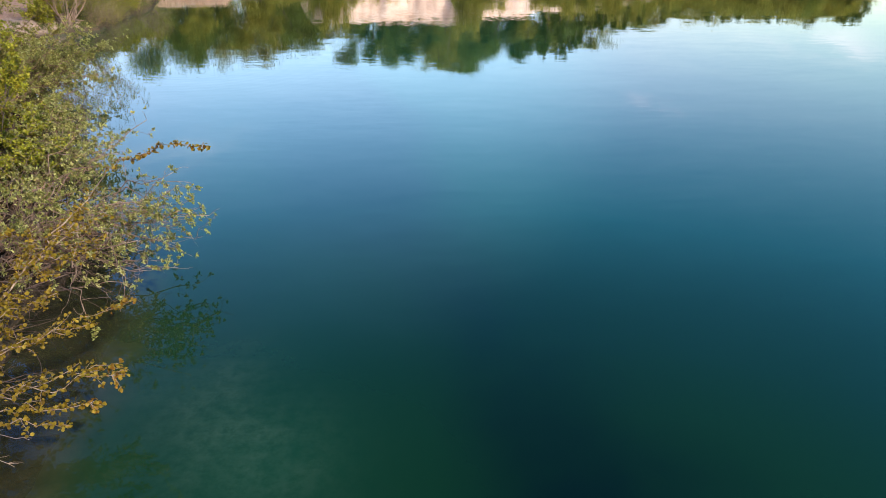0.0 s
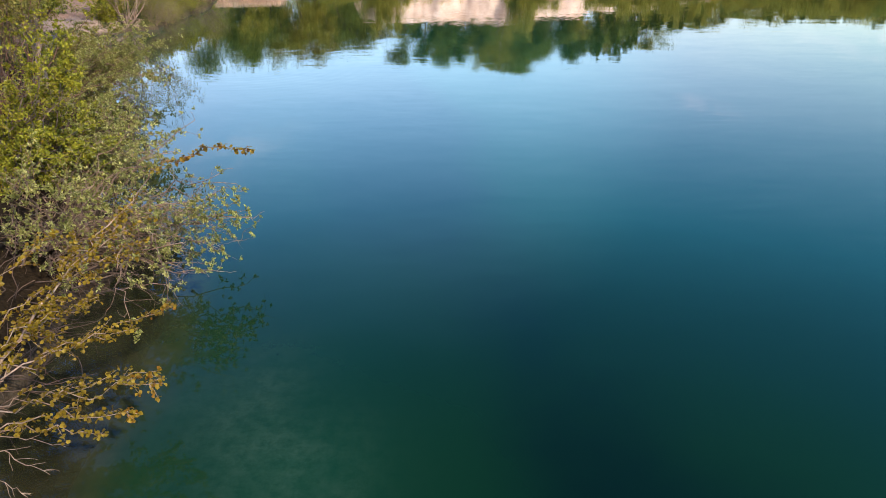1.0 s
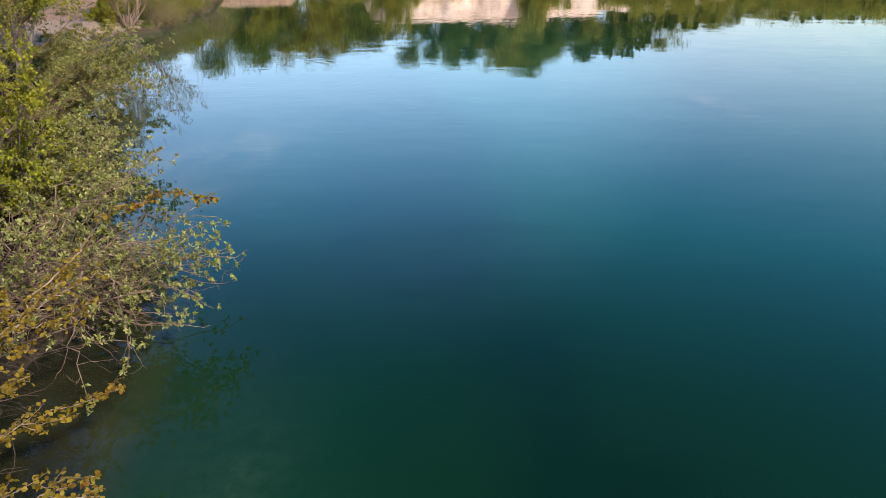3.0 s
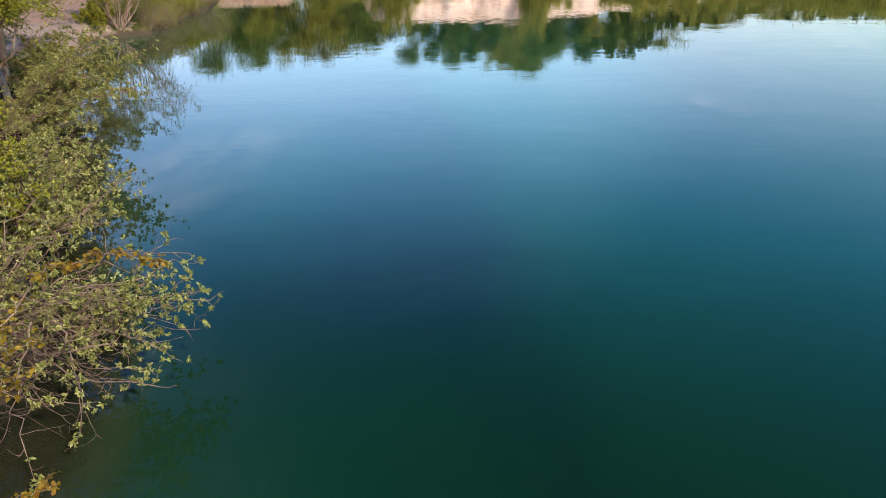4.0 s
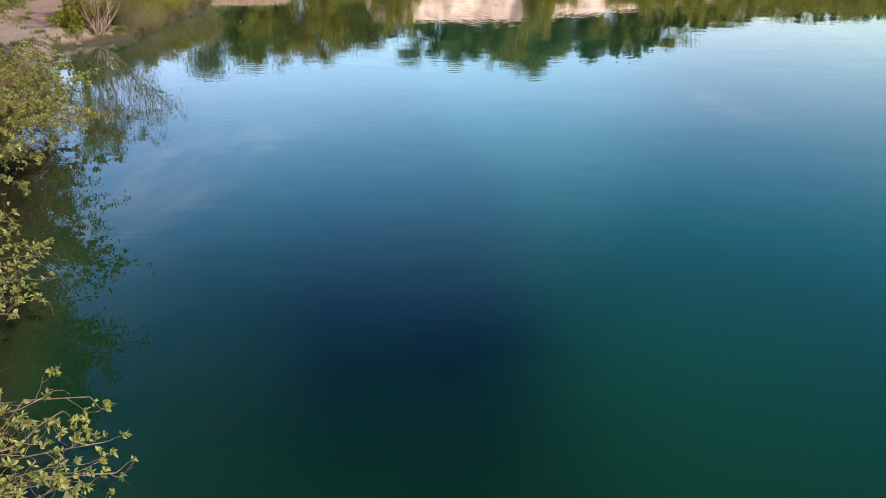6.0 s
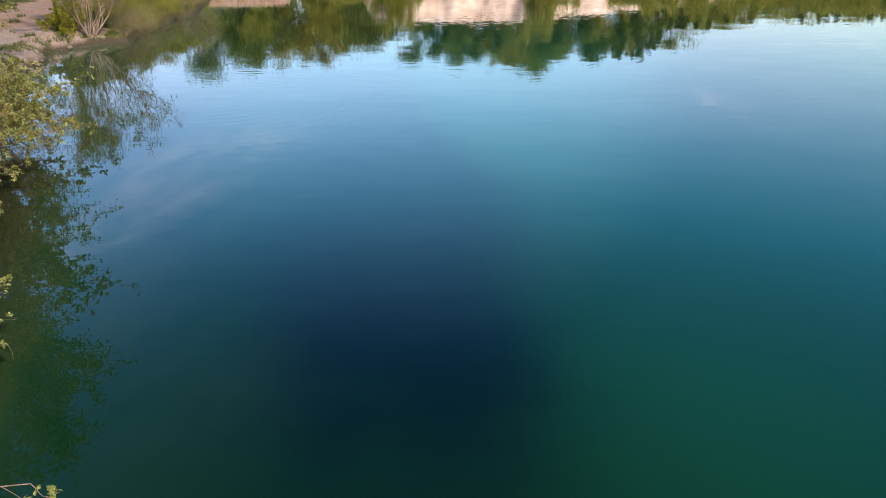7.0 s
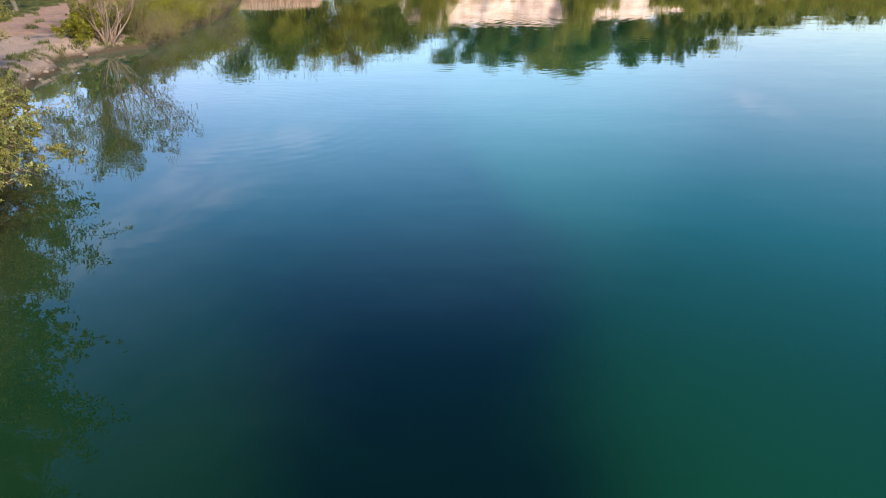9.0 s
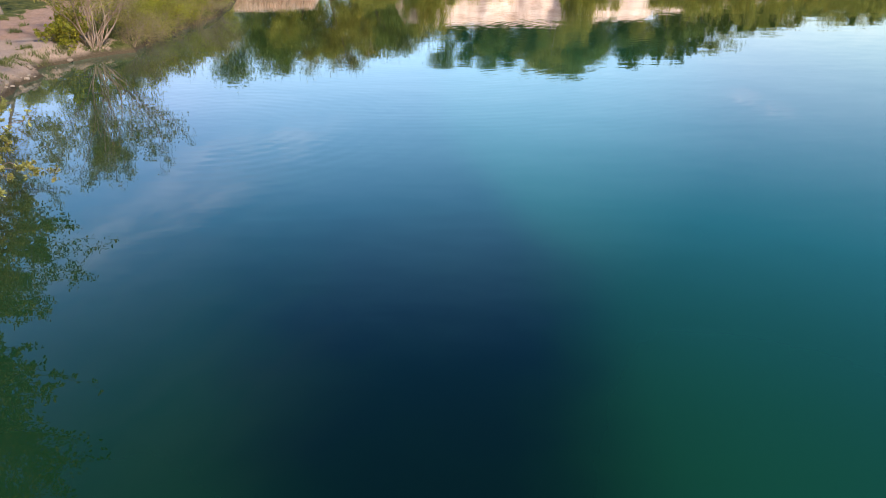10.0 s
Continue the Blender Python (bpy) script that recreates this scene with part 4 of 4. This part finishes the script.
def sunken_branches(seed, count):
    """Dead branches lying on the shallow bed under the shrubs."""
    rng = random.Random(seed)
    for _ in range(count):
        x, y, turn = rng.uniform(-3.9, -2.7), rng.uniform(3.6, 6.4), rng.uniform(-0.5, 0.9)
        wood = Wood()
        flat = wander(rng, Vector((x, y, 0)), Vector((math.cos(turn), math.sin(turn), 0)), rng.uniform(0.5, 1.3), 9, 0.14, 0)
        r = rng.uniform(0.008, 0.02)
        line = [Vector((p.x, p.y, ground_at(p.x, p.y) + r)) for p in flat]
        wood.tube(line, taper(r, r * 0.3, 10), 5)
        for k in (3, 5, 6):
            side = wander(rng, flat[k], Vector((math.cos(turn + rng.choice((-0.8, 0.8))), math.sin(turn + rng.choice((-0.8, 0.8))), 0)), rng.uniform(0.15, 0.4), 4, 0.2, 0)
            wood.tube([Vector((p.x, p.y, ground_at(p.x, p.y) + r)) for p in side], taper(r * 0.5, r * 0.2, 5), 4)
        tagged(new("sunken_branch", wood.mesh("sunken_branch", BARK_SODDEN)), "dead branch lying on the shallow lake bed", "branch", "sunken branches")


sunken_branches(61, 8)

# taller trees standing on the bank behind the shrubs
bank_tree = tree("willow_tree", "olive green willow tree on the lake bank", "tree", 51, 5.6, 2.4, BARK_GREY, LEAF_OLIVE, 14000, 0.08, trunk=0.11, first=0.46, limbs=14, scatter=0.09, group="bank trees", plain=True)
place(bank_tree, -9.0, 14.2, 20)
poplar = tree("poplar_tree", "slender green poplar tree on the lake bank", "tree", 57, 6.2, 1.8, BARK_GREY, LEAF_LIME, 12000, 0.07, trunk=0.10, first=0.45, limbs=16, scatter=0.09, group="bank trees", leaf_width=0.8, plain=True)
place(poplar, -10.6, 12.6, 70)
for tx, ty, turn, size, kind in ((-7.6, 7.6, 140, 0.85, 0), (-9.9, 18.3, 250, 0.95, 0), (-9.4, 17.0, 80, 0.85, 1), (-12.6, 21.8, 40, 0.9, 0), (-8.2, 3.6, 200, 0.9, 1), (-14.9, 23.6, 190, 0.75, 0), (-9.2, 15.7, 10, 0.9, 0), (-15.0, 26.2, 120, 0.9, 0), (-11.5, 21.0, 75, 1.05, 0)):
    place_copy((bank_tree, poplar)[kind], tx, ty, turn, size)
place_copy(bank_tree, -13.5, 24.3, 200, 0.85, 1.1)
place_copy(bank_tree, -12.4, 22.0, 310, 0.8, 1.0)

# ---- bank with the path ----
edge_willow = tree("willow_tree", "many-stemmed bare-limbed willow rooted at the waterline", "tree", 63, 6.9, 1.5, BARK_STEM, LEAF_OLIVE, 7200, 0.07, stems=20, trunk=0.043, first=0.30, limbs=90, lift=0.02, droop=0.45, scatter=0.10, crook=0.17, fan=0.85, way=(0.05, -0.03))
place(edge_willow, -14.75, 35.4, 0)
shrub("elder_bush", "low bright green elder bush beside the sandy path", "shrub", 67, random_limbs(10, (-15.5, 35.0, 0.4), (-16.2, 34.1, 0.6), (-14.7, 35.9, 2.0), 30, 0.014, 1), BARK_GREY, LEAF_LIME, LEAF_LIME, 8000, 0.075, 0.7, 3, 0, twig=0.4)



shrub("willow_shrub", "low pale olive willow bush at the foot of the sandy bank", "shrub", 45,
      random_limbs(18, (-12.6, 24.9, 0.2), (-13.2, 23.9, 0.3), (-11.6, 25.5, 0.95), 24, 0.012, 1), BARK_TAN, LEAF_MOSS, LEAF_MOSS, 6000, 0.06, 0.5, 5, 0, twig=0.35)


def grass_tufts(seed, count):
    """Blades along the lip of the bank and beside the path."""
    rng = random.Random(seed)
    xs, ys = np.array([rng.uniform(-21, -12) for _ in range(count * 4)]), np.array([rng.uniform(22, 42) for _ in range(count * 4)])
    d, (z, bare, *_) = shore_distance(xs, ys), land(xs, ys)
    clump = rough(xs, ys, 1.4, 21.0, 2)
    verts, faces = [], []
    for x, y, e, h0, b, c in zip(xs, ys, -d, z, bare, clump):
        if e < 0.15 or len(faces) > 2 * count or b > 0.60 + 0.6 * c + (0.35 if e < 0.7 else 0):
            continue
        for _ in range(2):
            h, turn = rng.uniform(0.05, 0.15) * (1 + c), rng.uniform(0, math.pi)
            p, side = Vector((x + rng.gauss(0, 0.04), y + rng.gauss(0, 0.04), h0 - 0.02)), Vector((math.cos(turn), math.sin(turn), 0)) * 0.012
            tip, k = p + Vector((rng.gauss(0, 0.06), rng.gauss(0, 0.06), h)), len(verts)
            verts += [tuple(p - side), tuple(p + side), tuple(tip)]
            faces.append((k, k + 1, k + 2))
    tagged(new("grass", mesh_of("grass", verts, faces, GRASS, False)), "short rough grass along the lip of the bank", "grass", kind="stuff")


def bank_stones(seed, count):
    rng = random.Random(seed)
    for k in range(count):
        u = rng.random()
        x, y = -13.9 - 1.4 * u + rng.gauss(0, 0.12), 28.4 + 5.8 * u + rng.gauss(0, 0.2)
        bm = bmesh.new()
        bmesh.ops.create_icosphere(bm, subdivisions=2, radius=1.0)
        size = rng.uniform(0.02, 0.055) if k % 4 else rng.uniform(0.06, 0.10)
        for v in bm.verts:
            v.co *= 1 + 0.35 * noise.noise(v.co * 1.3 + Vector((k * 3.1, 0, 0)))
            v.co = Vector((v.co.x * 1.3, v.co.y, v.co.z * 0.7)) * size
        me = bpy.data.meshes.new("stone")
        bm.to_mesh(me)
        bm.free()
        me.materials.append(STONE)
        ob = tagged(new("stone", me), "rough pale stone lying on the eroded bank", "stone", "bank stones")
        ob.matrix_basis = pose(x, y, ground_at(x, y) + size * 0.2, 0, 0, rng.uniform(0, 360))


grass_tufts(201, 22000)
bank_stones(203, 60)

low_willow = tree("willow_shrub", "low spreading olive willow on the shore", "shrub", 71, 3.0, 2.0, BARK_STRAW, LEAF_OLIVE, 2400, 0.07, stems=9, trunk=0.10, first=0.16, limbs=26, lift=0.02, droop=0.3, scatter=0.16, group="shore willows")
bare_willow = tree("willow_shrub", "tangle of bare tan-brown willow rods at the waterline", "shrub", 75, 2.6, 1.8, BARK_TAN, LEAF_OLIVE, 700, 0.07, stems=14, trunk=0.07, first=0.12, limbs=46, lift=0.0, droop=0.35, scatter=0.12, crook=0.15, group="shore willows")
place(bare_willow, -13.9, 36.6, 10, 0.5)
for k, (tx, ty, size) in enumerate(((-14.0, 38.1, 0.5), (-14.2, 39.4, 0.5), (-14.4, 41.9, 0.55), (-14.6, 44.9, 0.6), (-15.0, 49.0, 0.7))):
    place_copy(bare_willow, tx, ty, 80 * k + 50, size)
place(low_willow, -14.2, 37.4, 0, 0.62)
for k, (tx, ty, size) in enumerate(((-14.2, 38.7, 0.58), (-14.4, 40.0, 0.66), (-14.7, 42.9, 0.66), (-14.9, 46.2, 0.75), (-15.1, 48.2, 0.85), (-15.4, 50.5, 0.9), (-16.2, 53.0, 0.95), (-16.3, 39.0, 0.75), (-16.6, 42.6, 0.85))):
    place_copy(low_willow, tx, ty, 67 * k + 30, size)
green_willow = tree("willow_shrub", "bright yellow-green leafy willow bush on the shore", "shrub", 77, 2.8, 1.7, BARK_RUSSET, LEAF_LIME, 5200, 0.075, stems=7, trunk=0.09, first=0.14, limbs=24, lift=0.03, droop=0.2, scatter=0.14, group="shore willows")
place(green_willow, -14.6, 41.3, 0, 0.68)
for k, (tx, ty, size) in enumerate(((-14.9, 44.5, 0.72), (-15.2, 39.2, 0.7), (-15.5, 43.0, 0.8), (-15.6, 49.4, 0.9))):
    place_copy(green_willow, tx, ty, 95 * k + 40, size)
place_copy(bank_tree, -21.6, 40.6, 15, 1.2)
place_copy(bank_tree, -22.5, 47.0, 95, 1.3)

# ---- reeds ----


def reed_bed(seed, count):
    rng = random.Random(seed)
    verts, faces = [], []
    for _ in range(count):
        u = rng.random()
        x, y = -21.8 + 6.6 * u + rng.gauss(0, 0.25), 71.0 + 2.2 * u + rng.random() * 2.4
        h, w, z = rng.uniform(1.5, 2.3), rng.uniform(0.015, 0.035), -0.2
        lean, turn = Vector((rng.gauss(0, 0.12), rng.gauss(0, 0.12), 1)) * h, rng.uniform(0, math.pi)
        side, k = Vector((math.cos(turn), math.sin(turn), 0)) * w, len(verts)
        p = Vector((x, y, z))
        for q in (p - side, p + side, p + lean * 0.6 + side * 0.9, p + lean * 0.6 - side * 0.9, p + lean):
            verts.append(tuple(q))
        faces += [(k, k + 1, k + 2, k + 3), (k + 3, k + 2, k + 4)]
    tagged(new("reeds", mesh_of("reeds", verts, faces, REED, False)), "dense bed of dry beige reeds standing in shallow water", "reeds", kind="stuff")


reed_bed(73, 9000)

# ---- far shore ----
AZ_TOP = [(-25, 8.8), (-22.8, 7.9), (-18, 7.9), (-16.6, 9.3), (-15, 10.3), (-13, 9.6), (-10.9, 10.1), (-8.6, 8.9), (-7, 8.2), (-4, 7.5), (-2.2, 7.7), (-1.2, 8.5), (-0.4, 9.5), (4, 9.8), (7.1, 10.5), (9, 9.4), (12, 8.9), (14.5, 8.9), (16.8, 8.1), (17.6, 6.9), (20, 6.4), (23, 5.8), (29, 5.45), (40, 5.35)]


def top_height(az, dist):
    """Height of the tree line towards that bearing from mid-lake, in metres."""
    return dist * math.tan(radians(np.interp(az, [a for a, _ in AZ_TOP], [b for _, b in AZ_TOP]))) - 4.1


kinds = [tree("oak_tree", "broad green tree of the far wood", "tree", 81, 8.0, 2.8, BARK_GREY, LEAF_GREEN, 14000, 0.14, trunk=0.10, first=0.08, limbs=18, scatter=0.30, group="far wood", order=2),
         tree("ash_tree", "tall olive green tree of the far wood", "tree", 83, 8.0, 2.3, BARK_GREY, LEAF_SPRING, 14000, 0.14, trunk=0.09, first=0.08, limbs=18, scatter=0.28, group="far wood", order=2),
         tree("oak_tree", "dark dense tree of the far wood", "tree", 85, 8.0, 2.5, BARK_GREY, LEAF_DARK, 9500, 0.17, trunk=0.10, first=0.05, limbs=18, scatter=0.30, group="far wood", order=2)]
spruce = tree("spruce_tree", "narrow dark spruce of the far wood", "tree", 86, 8.0, 1.1, BARK_GREY, LEAF_DARK, 6000, 0.2, trunk=0.08, first=0.05, limbs=22, lift=-0.03, scatter=0.18, group="far wood", order=2, lean=0.03)
birch = tree("birch_tree", "thin pale-stemmed birch with sparse spring leaves", "tree", 87, 7.0, 1.7, BARK_PALE, LEAF_SPRING, 2400, 0.12, trunk=0.07, limbs=14, scatter=0.2, group="far wood", order=2)
shore_bush = tree("willow_shrub", "yellow-green willow bush at the foot of the far shore", "shrub", 89, 3.0, 1.5, BARK_TAN, LEAF_SPRING, 9000, 0.105, stems=5, trunk=0.14, first=0.06, limbs=13, scatter=0.2, group="far shore bushes", order=2)
used = set()


def stand(kind, x, y, turn, top, wide=1.0):
    """A tree of that kind whose tip reaches the height top; the first of a kind is the tree itself."""
    tall = max(v[2] for v in kind.children[1].bound_box)
    size = max(top - ground_at(x, y), 1.0) / tall
    if kind.name not in used:
        used.add(kind.name)
        kind.matrix_basis = pose(x, y, ground_at(x, y) - 0.1, 0, 0, turn) @ Matrix.Diagonal((size * wide, size * wide, size, 1))
        return kind
    return place_copy(kind, x, y, turn, size, 0.1, wide)


def far_wood():
    rng = random.Random(97)
    az = -26.0
    while az < 42:
        left, right = az < -9.4, az > 17
        dist = 76 + rng.uniform(0, 6) if left else 108 + rng.uniform(0, 6) if not right else 122 + rng.uniform(0, 8)
        for row in range(3):
            d = dist + row * (3.5 if left else 5)
            a = az + rng.uniform(-0.5, 0.5)
            x, y = -0.2 + d * math.sin(radians(a)), 8.2 + d * math.cos(radians(a))
            for _ in range(60):
                if float(shore_distance(np.array([x]), np.array([y]))[0]) < (-1.0 - 2 * row if left or right else -6 - 3 * row):
                    break
                y += 0.8
            d = math.hypot(x + 0.2, y - 8.2)
            top = top_height(a, d) * ((rng.uniform(0.55, 0.8), rng.uniform(0.8, 1.0), rng.uniform(0.86, 1.04)) if not right else (rng.uniform(0.55, 0.72), rng.uniform(0.72, 0.9), rng.uniform(0.9, 1.04)))[row]
            if row == 0 and not right and rng.random() < 0.25:
                continue
            pick = birch if rng.random() < (0.22 if left and row == 2 else 0.12) else spruce if (13 < az < 18 or right and row == 2) and rng.random() < 0.6 else kinds[rng.choice((0, 1, 1, 1) if right else (0, 0, 1, 1, 2) if not left else ((1, 1, 0), (0, 1, 0), (0, 0, 2))[row])]
            stand(pick, x, y, rng.uniform(0, 360), top, rng.uniform(0.8, 1.0) if pick is spruce else rng.uniform(1.5, 2.0) if right else rng.uniform(1.0, 1.35) * (1 if left else 1.14))
        az += rng.uniform(1.3, 1.9) if left else rng.uniform(0.9, 1.25) * (0.8 if right else 1)
    for bearing, dist in ((7.1, 122.0), (6.2, 121.0), (8.0, 123.0)):
        x, y = -0.2 + dist * math.sin(radians(bearing)), 8.2 + dist * math.cos(radians(bearing))
        stand(kinds[0], x, y, 40 * bearing, top_height(bearing, dist) * (1.03 if bearing == 7.1 else 0.97), 1.1)
    # pointed spruces where the wood steps down to the east
    for bearing in (14.2, 14.9, 15.5, 16.1, 16.6, 17.1, 17.9, 18.6, 19.1, 20.0, 20.8, 21.9):
        x, y = -0.2 + 124 * math.sin(radians(bearing)), 8.2 + 124 * math.cos(radians(bearing))
        stand(spruce, x, y, 50 * bearing, top_height(bearing, 124) * rng.uniform(0.98, 1.06), 0.75)
    # a hedge of trees on the meadow beyond the path
    for k in range(10):
        bearing, dist = -39.5 + 1.5 * k, rng.uniform(51, 60)
        x, y = -0.2 + dist * math.sin(radians(bearing)), 8.2 + dist * math.cos(radians(bearing))
        stand(kinds[k % 2], x, y, 70 * k, rng.uniform(4.2, 6.0), 1.3)
    x = -12.0
    while x < 80:
        top = rng.choice((1.4, 2.0, 2.6, 3.4, 4.6) if x < 13 else (2.2, 3.4, 4.6, 6.2)) * rng.uniform(0.85, 1.15)
        stand(shore_bush, x, far_shore(x) + rng.uniform(0.3, 1.1), rng.uniform(0, 360), top + 0.2, rng.uniform(0.6, 0.95))
        x += rng.uniform(1.2, 3.2) if x < 13 else rng.uniform(1.2, 2.6)
    for x, top in ((-6.4, 8.0), (13.7, 8.6)):
        stand(shore_bush, x, far_shore(x) + 0.7, 37 * x, top, 0.36)
    for k in range(26):
        u = k / 25
        x, y = (-16.4 - 6.6 * u / 0.6, 53 + 16.5 * u / 0.6) if u < 0.6 else (-11.2 + 2 * (u - 0.6), 76.5 + 30 * (u - 0.6))
        stand(shore_bush, x + rng.gauss(0, 0.4), y, rng.uniform(0, 360), rng.uniform(1.1, 1.6) + 2.4 * u if u < 0.6 else rng.uniform(1.4, 2.4), 1.1)


far_wood()
